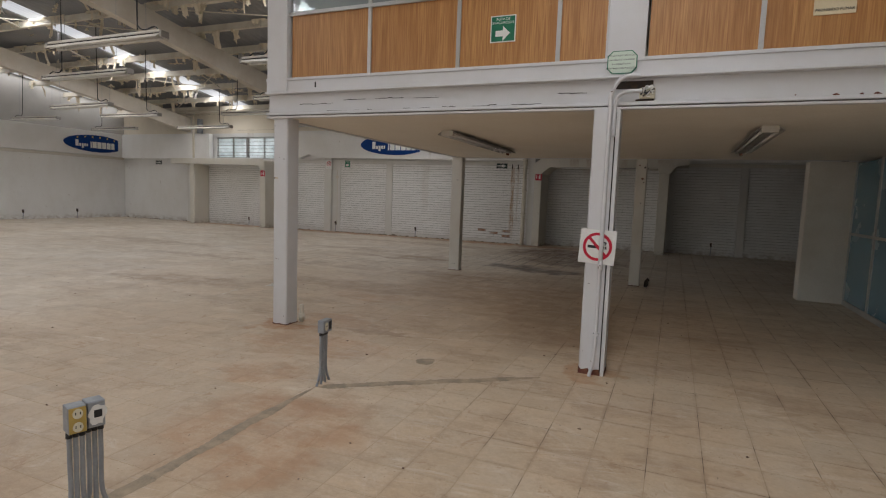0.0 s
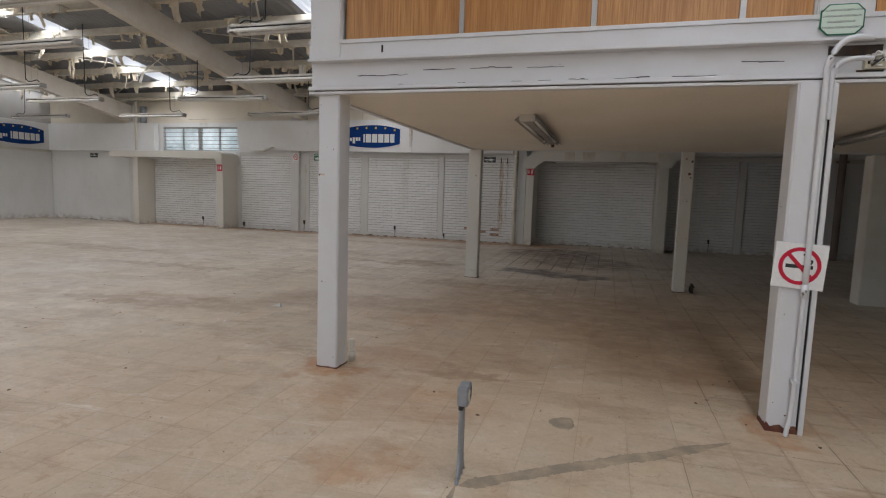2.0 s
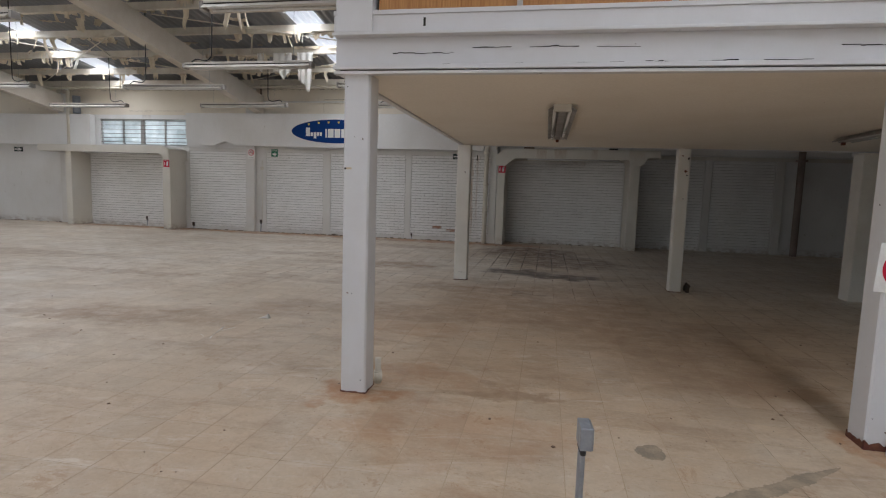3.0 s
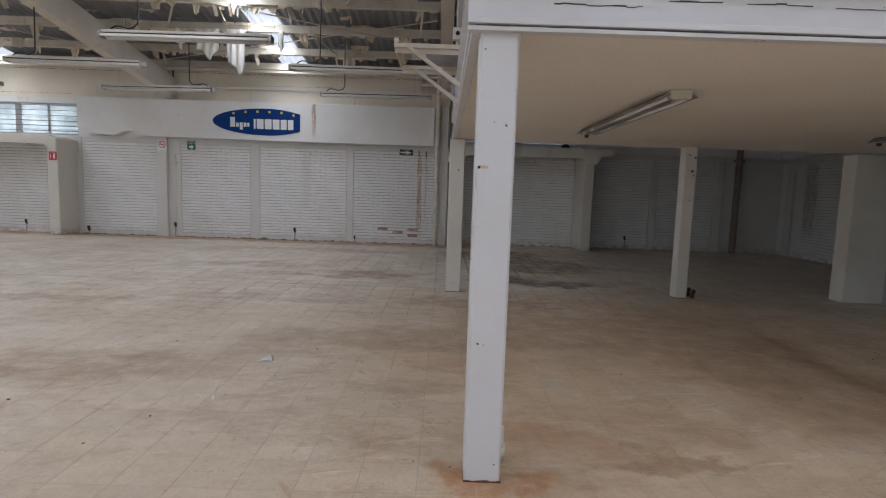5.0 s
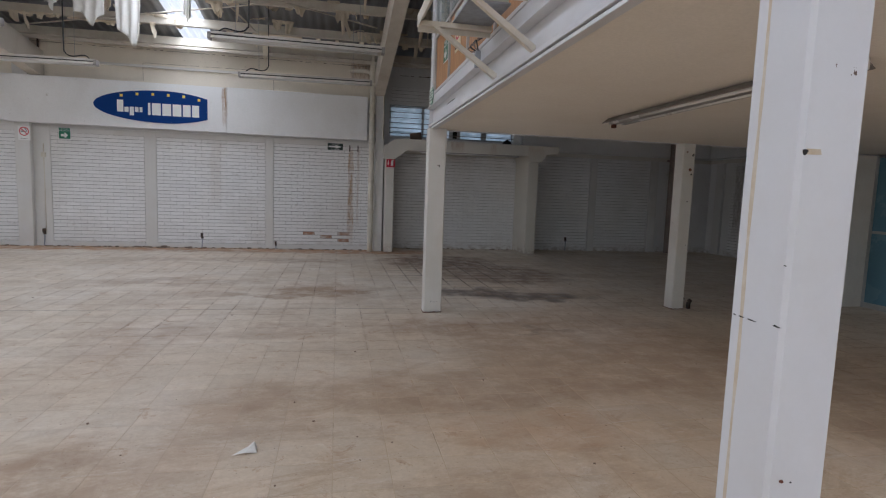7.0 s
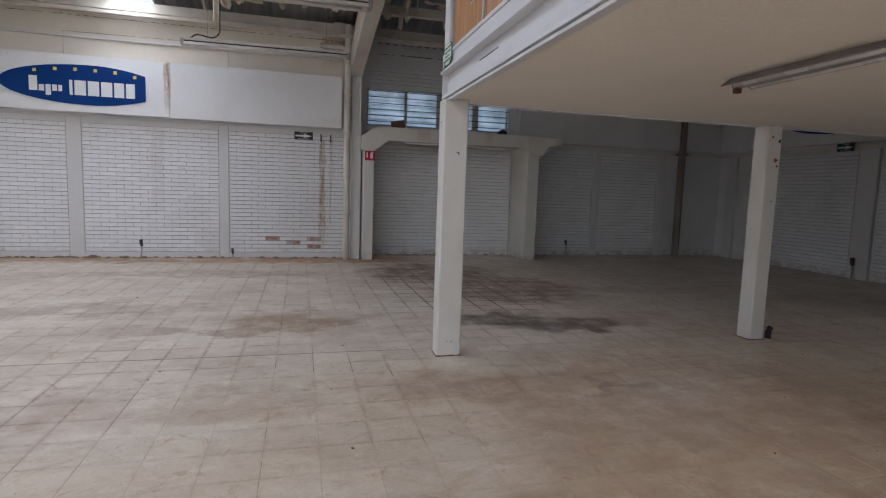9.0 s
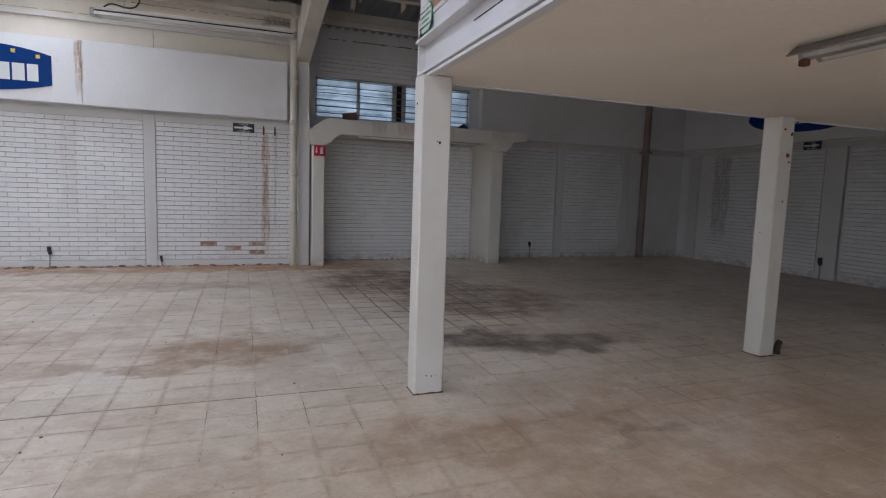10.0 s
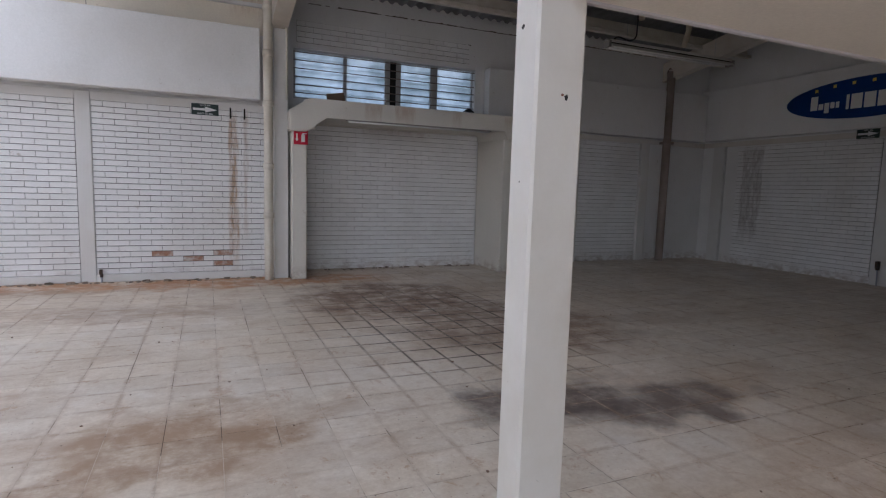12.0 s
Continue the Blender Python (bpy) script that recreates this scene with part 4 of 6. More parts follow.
chips(c4, 0.185, 0.19, (("s", 0.06, 2.13, 0.022), ("s", 0.03, 1.93, 0.028), ("s", 0.05, 1.87, 0.016), ("s", 0.02, 1.5, 0.01), ("s", -0.03, 2.17, 0.016), ("w", 0.02, 1.2, 0.008), ("s", 0.05, 0.9, 0.007)))

# pier and blue partition under the mezzanine
solid("pier", boxes((1.97, 2.6, 10.46, 10.76, 0, 2.27), bev=0.012), M_CONC, "white plastered wall pier", kind="structure")
part_th = thing("partition", pose(2.6, 7.6, 0), "blue-glazed aluminium partition screen", "partition", kind="structure")
for y0, y1 in ((4.9, 6.0), (6.0, 7.1), (7.1, 8.2), (8.2, 9.3), (9.3, 10.45)):
    for z0, z1 in ((0.08, 1.12), (1.16, 2.24)):
        part("panel", boxes((0.01, 0.03, y0 + 0.02 - 7.6, y1 - 0.02 - 7.6, z0, z1)), M_BLUEGLASS, part_th, "dull blue panel")
    part("upright", boxes((-0.01, 0.05, y1 - 0.025 - 7.6, y1 + 0.025 - 7.6, 0, 2.27)), M_ALU, part_th)
part("rail", boxes((-0.008, 0.048, 4.9 - 7.6, 10.42 - 7.6, 1.12, 1.16)), M_ALU, part_th)
part("sill", boxes((-0.008, 0.048, 4.9 - 7.6, 10.42 - 7.6, 0, 0.08)), M_ALU, part_th)

# unseen walls added to stop light crossing under the mezzanine's east end
solid("wall_light_block_north", boxes((2.66, EAST, 10.5, 10.7, 0, 2.285)), M_WALL, "added unseen wall behind the partitioned room that blocks light", kind="structure")
solid("wall_light_block_south", boxes((2.66, EAST, 4.95, 5.1, 0, 2.285)), M_WALL, "added unseen front wall of the partitioned room that blocks light", kind="structure")

# ---- things ----
rng = random.Random(7)


def oval_logo(m, label):
    """A blue lens-shaped board with yellow squares and white blocks."""
    th = thing("logo_board", m, label, "sign", "blue logo boards")
    L, h = 2.38, 0.36
    def half(u):
        return h * math.sqrt(max(0.0, 1 - ((u - 0.62) / 0.62) ** 2)) if u < 0.62 else h * (1 - 0.36 * ((u - 0.62) / 0.38) ** 2)
    us = [(i / 40) ** 1.8 for i in range(41)]
    top = [((u - 0.5) * L, half(u)) for u in us]
    bot = [((u - 0.5) * L, -half(u)) for u in us[1:]][::-1]
    bm = bmesh.new()
    prism(bm, top + bot, "z", 0.0, 0.012)
    part("board", bm, M_BLUE, th)
    for i in range(6):
        u = 0.24 + i * 0.137
        x, y = (u - 0.5) * L, min(half(u) - 0.075, 0.27)
        part("square", boxes((x - 0.028, x + 0.028, y - 0.028, y + 0.028, 0.012, 0.016)), M_SQUARE, th)
    x = -0.71
    for w, z0, z1 in ((0.13, -0.15, 0.11), (0.085, -0.15, -0.04), (0.085, -0.22, -0.03), (0.075, -0.14, -0.03), (0.06, -0.14, -0.03)):
        part("bar", boxes((x, x + w, z0, z1, 0.012, 0.016), bev=0.003), M_SIGNWHITE, th)
        x += w + 0.022
    x = -0.07
    for w in (0.05, 0.185, 0.185, 0.185, 0.165, 0.15):
        part("bar", boxes((x, x + w, -0.19, 0.075, 0.012, 0.016), bev=0.003), M_SIGNWHITE, th)
        x += w + 0.032
    return th


oval_logo(pose(-9.41, 17.278, 3.22, 90, 0, 0), "deep blue oval logo board on a white fascia")
oval_logo(pose(WEST + 0.212, 15.9, 3.17, 90, 0, 90), "deep blue oval logo board on the side wall fascia")
oval_logo(pose(EAST - 0.202, 14.85, 3.32, 90, 0, -90), "deep blue oval logo board on a shaded fascia")


def board(th, w, h, material, t=0.006, name="plate"):
    return part(name, boxes((-w / 2, w / 2, -h / 2, h / 2, 0, t), bev=0.0015), material, th)


def arrow(th, w, h, material, z=0.0062, y=0.0):
    bm = bmesh.new()
    prism(bm, [(-w / 2, y - h * 0.2), (0, y - h * 0.2), (0, y - h / 2), (w / 2, y), (0, y + h / 2), (0, y + h * 0.2), (-w / 2, y + h * 0.2)], "z", z, z + 0.001)
    return part("arrow", bm, material, th)


def route_sign(m, w, h, label):
    th = thing("evacuation_sign", m, label, "sign", "green evacuation signs")
    board(th, w, h, M_SIGNWHITE, 0.004, "border")
    part("plate", boxes((-w / 2 + 0.01, w / 2 - 0.01, -h / 2 + 0.01, h / 2 - 0.01, 0.004, 0.006)), M_GREEN, th)
    arrow(th, w * 0.58, h * 0.54, M_SIGNWHITE, y=-h * 0.17)
    text_part("RUTA DE\nEVACUACION", h * 0.135, M_SIGNWHITE, th, pose(0, h * 0.29, 0.0065))
    return th


def dark_route_sign(m, label):
    th = thing("evacuation_sign", m, label, "sign", "dark evacuation signs")
    board(th, 0.37, 0.165, M_DKGREEN)
    arrow(th, 0.33, 0.085, M_SIGNWHITE)
    text_part("RUTA DE", 0.036, M_SIGNWHITE, th, pose(0, 0.06, 0.0065))
    text_part("EVACUACION", 0.034, M_SIGNWHITE, th, pose(0, -0.062, 0.0065))
    return th


def no_smoking(m, s, label, caption="", material=None):
    th = thing("no_smoking_sign", m, label, "sign", "no smoking signs")
    h = s * (1.3 if caption else 0.98)
    board(th, s, h, material or M_SIGNWHITE)
    cy = h * 0.12 if caption else 0.0
    at = pose(0, cy, 0)
    bm = boxes((-s * 0.27, s * 0.1, -s * 0.05, s * 0.03, 0.0062, 0.0068), (s * 0.125, s * 0.18, -s * 0.05, s * 0.03, 0.0062, 0.0068), (s * 0.205, s * 0.25, -s * 0.05, s * 0.03, 0.0062, 0.0068))
    part("cigarette", bm, M_BLACK, th, m=at)
    bm = bmesh.new()
    tube(bm, curve_pts([(s * 0.2, s * 0.06, 0.0066), (s * 0.22, s * 0.13, 0.0066), (s * 0.1, s * 0.15, 0.0066), (s * 0.13, s * 0.25, 0.0066), (s * 0.04, s * 0.25, 0.0066)], 5), s * 0.02, 5)
    part("smoke", bm, M_BLACK, th, m=at)
    bm = bmesh.new()
    disc_ring(bm, s * 0.325, s * 0.405, 0.0064, 0.0074)
    k = s * 0.36 * 0.7071
    t = s * 0.028
    prism(bm, [(-k - t, k - t), (-k + t, k + t), (k + t, -k + t), (k - t, -k - t)], "z", 0.0074, 0.0082)
    part("prohibition_ring", bm, M_RED, th, m=at)
    if caption:
        text_part(caption, s * 0.105, M_BLACK, th, pose(0, -h * 0.4, 0.0066))
    return th


route_sign(pose(-1.525, MY0 + 0.038, 3.02, 90, 0, 0), 0.235, 0.235, "green evacuation route sign on a wood panel")
no_smoking(pose(0.97, MY0 + 0.038, 3.09, 90, 0, 0), 0.26, "yellowed no smoking sign with caption on wood", "PROHIBIDO FUMAR", M_SIGNCREAM)
no_smoking(pose(-0.575, 4.787, 1.125, 90, 3.0, 0), 0.3, "white no smoking sign on a steel post")
no_smoking(pose(-12.05, 17.395, 2.5, 90, 0, 0), 0.24, "white no smoking notice on a wall pilaster", "PROHIBIDO", M_SIGNWHITE)
route_sign(pose(-11.3, 17.511, 2.545, 90, 0, 0), 0.25, 0.26, "small green exit route sign on the brick wall")
dark_route_sign(pose(-5.32, 17.511, 2.545, 90, 0, 0), "dark green evacuation route sign under the fascia")
dark_route_sign(pose(-21.1, 17.54, 2.5, 90, 0, 0), "dark green evacuation route sign in the far corner")
dark_route_sign(pose(EAST - 0.21, 14.5, 2.66, 90, 0, -90), "dark green evacuation route sign under the shaded fascia")
route_sign(pose(MX0 + 0.036, 9.72, 3.06, 90, 0, -90), 0.24, 0.24, "green evacuation route sign on a side panel")
no_smoking(pose(MX0 + 0.036, 9.1, 3.08, 90, 0, -90), 0.26, "no smoking sign on a side wood panel", "PROHIBIDO FUMAR", M_SIGNCREAM)


def octagon_sign(m, label):
    th = thing("notice", m, label, "sign", "octagonal notices")
    for nm, s, z0, z1, mat in (("border", 1.0, 0.0, 0.006, M_GREEN), ("plate", 0.93, 0.006, 0.009, M_SIGNMINT)):
        w, h, c = 0.118 * s, 0.092 * s, 0.042 * s
        bm = bmesh.new()
        prism(bm, [(-w + c, -h), (w - c, -h), (w, -h + c), (w, h - c), (w - c, h), (-w + c, h), (-w, h - c), (-w, -h + c)], "z", z0, z1)
        part(nm, bm, mat, th)
    for i, line in enumerate(("ESTA UNIDAD CUENTA CON", "CAMARAS DE VIGILANCIA", "ENLAZADAS A LAS", "CORPORACIONES POLICIACAS")):
        text_part(line, 0.0175, M_DKGREEN, th, pose(-0.005, 0.053 - i * 0.034, 0.0094))
    return th


octagon_sign(pose(-0.475, MY0 - 0.012, 2.655, 90, 0, 0), "pale green octagonal notice on white steel")
octagon_sign(pose(MX0 - 0.012, 10.3, 2.66, 90, 0, -90), "pale green octagonal notice on the back corner post")


def extinguisher_sign(m, label):
    th = thing("extinguisher_sign", m, label, "sign", "red extinguisher signs")
    board(th, 0.21, 0.23, M_RED)
    bm = bmesh.new()
    prism(bm, [(-0.06, -0.07), (-0.035, -0.03), (-0.05, -0.03), (-0.05, 0.05), (-0.07, 0.05), (-0.07, -0.03), (-0.085, -0.03)], "z", 0.0062, 0.007)
    part("arrow", bm, M_SIGNWHITE, th)
    part("pictogram", boxes((0.005, 0.06, -0.075, 0.035, 0.0062, 0.007), (0.02, 0.045, 0.035, 0.06, 0.0062, 0.007), (0.045, 0.085, 0.045, 0.058, 0.0062, 0.007)), M_SIGNWHITE, th)
    text_part("EXTINTOR", 0.03, M_SIGNWHITE, th, pose(0, 0.092, 0.0064))
    return th


extinguisher_sign(pose(-3.985, 17.115, 2.2, 90, 0, 0), "red extinguisher sign on the porch upright")
extinguisher_sign(pose(-14.62, 16.745, 2.1, 90, 0, 0), "red extinguisher sign on the far porch upright")

# ---- louvre windows ----


def louvre_window(name, x0, x1, z0, z1, y, groups, label):
    th = thing(name, pose((x0 + x1) / 2, y, z0), label, "window", kind="structure")
    c = (x0 + x1) / 2
    h = z1 - z0
    part("window_frame", boxes((x0 - c, x1 - c, -0.02, 0.04, 0, 0.035), (x0 - c, x1 - c, -0.02, 0.04, h - 0.035, h)), M_ALU, th)
    for a, b in groups:
        part("stile", boxes((a - c, a - c + 0.03, -0.02, 0.04, 0.036, h - 0.036), (b - c - 0.03, b - c, -0.02, 0.04, 0.036, h - 0.036)), M_ALU, th)
        n = 7
        for i in range(n):
            zc = 0.04 + (i + 0.5) * (h - 0.08) / n
            bm = boxes((a - c + 0.032, b - c - 0.032, -0.003, 0.003, -0.066, 0.066))
            part("slat", bm, M_LOUVRE, th, m=pose(0, 0.01, zc, 22, 0, 0))
    bm = bmesh.new()
    for i in range(6):
        z = 0.1 + i * (h - 0.16) / 5
        tube(bm, [(x0 - c, -0.05, z), (x1 - c, -0.05, z)], 0.009, 6)
    part("security_bars", bm, M_BROWNPIPE, th)
    return th


louvre_window("window_1", W1[0], W1[1], W1[2], W1[3], NW_Y + 0.08, ((-17.74, -16.9), (-16.9, -16.2), (-16.1, -15.3), (-15.3, -14.47)), "louvred window of obscure glass above the porch")
louvre_window("window_2", W2[0], W2[1], W2[2], W2[3], NE_Y + 0.08, ((-3.94, -3.06), (-3.06, -2.3), (-2.06, -1.42), (-1.34, -0.57)), "bluish louvred window above the shaded porch")
solid("window_post", boxes((-2.235, -2.125, NE_Y + 0.06, NE_Y + 0.16, W2[2] + 0.036, W2[3] - 0.036)), M_DARKGAP, "dark board between two louvred lights", kind="structure")
for x0, x1, y, w in ((-2.299, -2.24, NE_Y, W2), (-2.12, -2.061, NE_Y, W2), (-1.419, -1.341, NE_Y, W2), (-16.199, -16.101, NW_Y, W1)):
    solid("window_post", boxes((x0, x1, y + 0.05, y + 0.14, w[2] + 0.036, w[3] - 0.036)), M_ALU, "dull aluminium mullion between louvred lights", kind="structure")
bm = boxes((-0.15, 0.15, -0.01, 0.01, 0, 0.24))
bmesh.ops.rotate(bm, verts=bm.verts, matrix=Matrix.Rotation(radians(-9), 3, "Y"))
bmesh.ops.translate(bm, verts=bm.verts, vec=(-3.25, 17.96, 2.8))
solid("cardboard_sheet", bm, M_CARDBOARD, "torn brown cardboard leaning on the porch canopy", "cardboard")
bm = bmesh.new()
bmesh.ops.create_icosphere(bm, subdivisions=2, radius=0.12, matrix=pose(-0.85, 17.8, 2.84))
for v in bm.verts:
    v.co += 0.04 * noise.noise_vector(v.co * 7)
    v.co.z = max(2.785, v.co.z)
solid("rag", bm, M_BLACK, "crumpled dark rag on the porch canopy", "rag")

# strip lamp under each porch canopy
for x0, x1, y, z in ((-3.3, -0.75, 17.06, 2.52), (-17.6, -15.2, 16.7, 2.42)):
    th = thing("strip_lamp", pose((x0 + x1) / 2, y, z), "unlit strip lamp under a porch canopy", "lamp", "porch lamps")
    w = (x1 - x0) / 2
    part("housing", boxes((-w, w, -0.03, 0.03, -0.03, -0.001), bev=0.003), M_LAMPGREY, th)
    bm = bmesh.new()
    tube(bm, [(-w + 0.03, -0.012, -0.045), (w - 0.03, -0.012, -0.045)], 0.014, 8)
    part("tube", bm, M_TUBE, th)

# ---- hanging lamps ----


def hanging_lamp():
    th = thing("hanging_lamp", pose(0, 0, 3.65), "dusty white unlit fluorescent batten on cables", "lamp", "hanging hall lamps")
    w = 1.23
    bm = bmesh.new()
    prism(bm, [(-0.105, -0.05), (-0.11, -0.045), (-0.06, 0.004), (0.06, 0.004), (0.11, -0.045), (0.105, -0.05), (0.055, -0.004), (-0.055, -0.004)], "x", -w, w)
    part("reflector", bm, M_LAMPWHITE, th)
    part("dark_gap", boxes((-w, w, -0.047, 0.047, 0.0045, 0.0235)), M_DARKGAP, th, "dark open joint")
    part("housing", boxes((-w, w, -0.062, 0.062, 0.024, 0.06), bev=0.004), M_LAMPWHITE, th)
    for y in (-0.055, 0.055):
        bm = bmesh.new()
        tube(bm, [(-w + 0.06, y, -0.035), (w - 0.06, y, -0.035)], 0.017, 8)
        part("tube", bm, M_TUBE, th)
    for x in (-w, w):
        s = 1 if x > 0 else -1
        part("end_cap", boxes((min(x, x + s * 0.05), max(x, x + s * 0.05), -0.07, 0.07, -0.05, 0.045), bev=0.006), M_LAMPGREY, th)
    return th


def hang(lamp, x, y, flip):
    """Copies of a lamp get cables up to the roof that suit their place."""
    z = 3.65
    top = roof_z(y) + 0.03 - z
    s = -1 if flip else 1
    bm = bmesh.new()
    tube(bm, curve_pts([(s * 1.15, 0, 0.06), (s * 1.05, 0.02, 0.13), (s * 0.85, 0.01, 0.1), (s * 0.74, 0, 0.16), (s * 0.72, 0, 0.35), (s * 0.72, 0, top)], 6), 0.011, 6)
    part("flex_cable", bm, M_BLACK, lamp, "black flexible cable")
    for wx in (-0.9, 0.9):
        bm = bmesh.new()
        tube(bm, [(wx, 0, 0.06), (wx, 0, top)], 0.003, 4)
        part("hanger_wire", bm, M_GREY, lamp)


LAMPS = ((-8.12, 5.82, 0), (-11.05, 7.52, 1), (-5.65, 7.42, 1), (-8.12, 10.47, 1), (-15.6, 10.45, 0), (-11.1, 12.45, 1), (-5.85, 12.35, 1),
         (-15.9, 12.2, 0), (-20.6, 12.2, 1), (-10.9, 15.02, 0), (-5.88, 15.02, 1), (-15.85, 15.1, 0), (-20.6, 15.1, 1), (1.34, 15.12, 1), (-15.5, 7.4, 0))
proto = hanging_lamp()
for i, (x, y, flip) in enumerate(LAMPS):
    if i == 0:
        proto.matrix_basis = pose(x, y, 3.65)
        lamps = [proto]
    else:
        lamps.append(copy_thing(proto, pose(x, y, 3.65, rng.uniform(-2, 2), rng.uniform(-0.6, 0.6), rng.uniform(-0.8, 0.8))))
for ob, (x, y, flip) in zip(lamps, LAMPS):
    hang(ob, x, y, flip)

# ---- lamps under the mezzanine ----


def soffit_lamp(x, y0, y1, label):
    th = thing("soffit_lamp", pose(x, (y0 + y1) / 2, 2.292), label, "lamp", "mezzanine lamps")
    w = (y1 - y0) / 2
    bm = bmesh.new()
    prism(bm, [(-0.125, -0.05), (-0.12, -0.055), (-0.04, -0.012), (-0.035, -0.055), (0.035, -0.055), (0.04, -0.012), (0.12, -0.055), (0.125, -0.05), (0.06, 0.0), (-0.06, 0.0)], "y", -w, w)
    part("reflector", bm, M_LAMPGREY, th, "grey folded reflector")
    for s in (-1, 1):
        bm = bmesh.new()
        tube(bm, [(s * 0.068, -w + 0.06, -0.05), (s * 0.068, w - 0.06, -0.05)], 0.016, 8)
        part("tube", bm, M_TUBE, th)
    part("end_plate", boxes((-0.075, 0.075, -w - 0.012, -w + 0.05, -0.065, -0.001), bev=0.004), M_LAMPWHITE, th)
    part("lamp_holder", boxes((-0.02, 0.02, w - 0.03, w + 0.01, -0.09, -0.056), bev=0.004), M_RUST, th)
    return th


soffit_lamp(-2.57, 6.15, 8.75, "grey unlit strip lamp under the mezzanine")
soffit_lamp(0.8, 6.1, 8.6, "grey unlit strip lamp under the mezzanine")

# ---- pipes ----
th = thing("drainpipe", pose(-4.45, 17.2, 0), "cream-painted rainwater pipe with collars", "pipe")
bm = bmesh.new()
tube(bm, curve_pts([(0, 0, 0.0), (0, 0, 2.3), (0, 0, 4.55), (0.0, 0.05, 4.7), (-0.1, 0.08, 4.76), (-0.3, 0.1, 4.77)], 6), 0.068, 12)
part("pipe", bm, M_CREAM, th)
for z in (0.95, 1.7, 2.62, 3.35, 4.0):
    bm = bmesh.new()
    tube(bm, [(0, 0, z), (0, 0, z + 0.09)], 0.08, 12)
    part("collar", bm, M_CREAM, th)
bm = bmesh.new()
tube(bm, curve_pts([(-4.3, 17.25, 3.86), (-4.22, 17.22, 3.84), (-4.18, 17.21, 3.7), (-4.18, 17.21, 2.75)], 6), 0.018, 8)
solid("conduit", bm, M_CREAM, "thin cream conduit beside the drainpipe", "pipe")
th = thing("downpipe", pose(4.18, 17.92, 0), "rust-brown downpipe in the shaded corner", "pipe")
bm = bmesh.new()
tube(bm, curve_pts([(0, 0, 0.0), (0, 0, 2), (0, 0, 3.95), (0.02, 0.02, 4.2), (0.25, 0.06, 4.45), (0.6, 0.08, 4.6)], 6), 0.09, 12)
part("pipe", bm, M_BROWNPIPE, th)
part("bracket", boxes((-0.12, 0.12, -0.09, 0.1, 2.62, 2.67)), M_BROWNPIPE, th)
th = thing("downpipe", pose(-18.75, 17.3, 0), "cream downpipe beside a dark cistern pipe", "pipe")
bm = bmesh.new()
tube(bm, curve_pts([(0, 0, 2.7), (0, 0, 4.3), (-0.05, 0, 4.42), (-0.4, 0.02, 4.45)], 6), 0.06, 10)
part("pipe", bm, M_CREAM, th)
bm = bmesh.new()
tube(bm, [(0.28, 0.06, 3.72), (0.28, 0.06, 4.3)], 0.12, 12)
part("dark_pipe", bm, M_GREY, th)

# conduits, junction box and cables at the second post
th = thing("junction_box", pose(-0.255, MY0 + 0.04, 2.36), "rusty open junction box with tangled wires", "electrical box")
part("box", boxes((-0.07, 0.05, -0.045, 0.0, 0.0, 0.085), bev=0.004), M_IVORY, th, "scuffed ivory box")
part("rust_hole", boxes((-0.26, 0.03, -0.006, 0.0, 0.088, 0.15), (-0.1, 0.045, -0.007, 0.0, -0.02, 0.0), bev=0.002), M_RUSTBOX, th, "rusted dark cut-out")
for i in range(7):
    bm = bmesh.new()
    pts = [(rng.uniform(-0.06, 0.06), -0.05 - rng.uniform(0, 0.02), rng.uniform(0.01, 0.1)) for _ in range(4)]
    tube(bm, curve_pts(pts, 5), 0.006, 5)
    part("wire", bm, (M_SIGNWHITE, M_BLACK)[i % 2], th)
th = thing("conduit_run", pose(-0.54, 4.765, 0), "white-painted conduits clipped to a steel post", "pipe")
bm = bmesh.new()
tube(bm, curve_pts([(0.0, -0.006, 1.0), (0.0, -0.006, 2.2), (0.0, -0.012, 2.38), (0.05, -0.015, 2.49), (0.12, -0.012, 2.53), (0.23, 0.0, 2.53)], 6), 0.018, 8)
part("upper_conduit", bm, M_STEEL, th)
bm = bmesh.new()
tube(bm, curve_pts([(0.036, 0.012, 2.05), (0.036, 0.01, 2.3), (0.06, 0.004, 2.38), (0.13, 0.0, 2.41), (0.24, 0.005, 2.41)], 6), 0.016, 8)
part("thin_conduit", bm, M_STEEL, th)
bm = bmesh.new()
tube(bm, curve_pts([(-0.035, -0.03, 0.0), (-0.025, -0.018, 0.05), (-0.008, -0.006, 0.14), (0.0, -0.004, 0.4), (0.0, -0.004, 0.99)], 6), 0.015, 8)
part("lower_conduit", bm, M_STEEL, th)
bm = bmesh.new()
tube(bm, [(0.0, -0.005, 0.93), (0.0, -0.005, 1.01)], 0.0215, 8)
part("sleeve", bm, M_STEEL, th)
part("clip", boxes((-0.024, 0.024, -0.024, 0.034, 0.36, 0.38), bev=0.002), M_STEEL, th)
part("cover_strip", boxes((-0.1075 + 0.187, 0.1075 + 0.002, -0.113, -0.101, 0.0, 2.27), bev=0.002), M_STEEL, c2, "white angle strip down the post edge")
part("open_slit", boxes((0.068, 0.079, -0.1025, -0.099, 0.03, 2.25)), M_DARKGAP, c2, "dark slit beside the strip")

th = thing("pipe_stub", pose(-3.885, 5.11, 0), "short capped white pipe stub beside a post", "pipe")
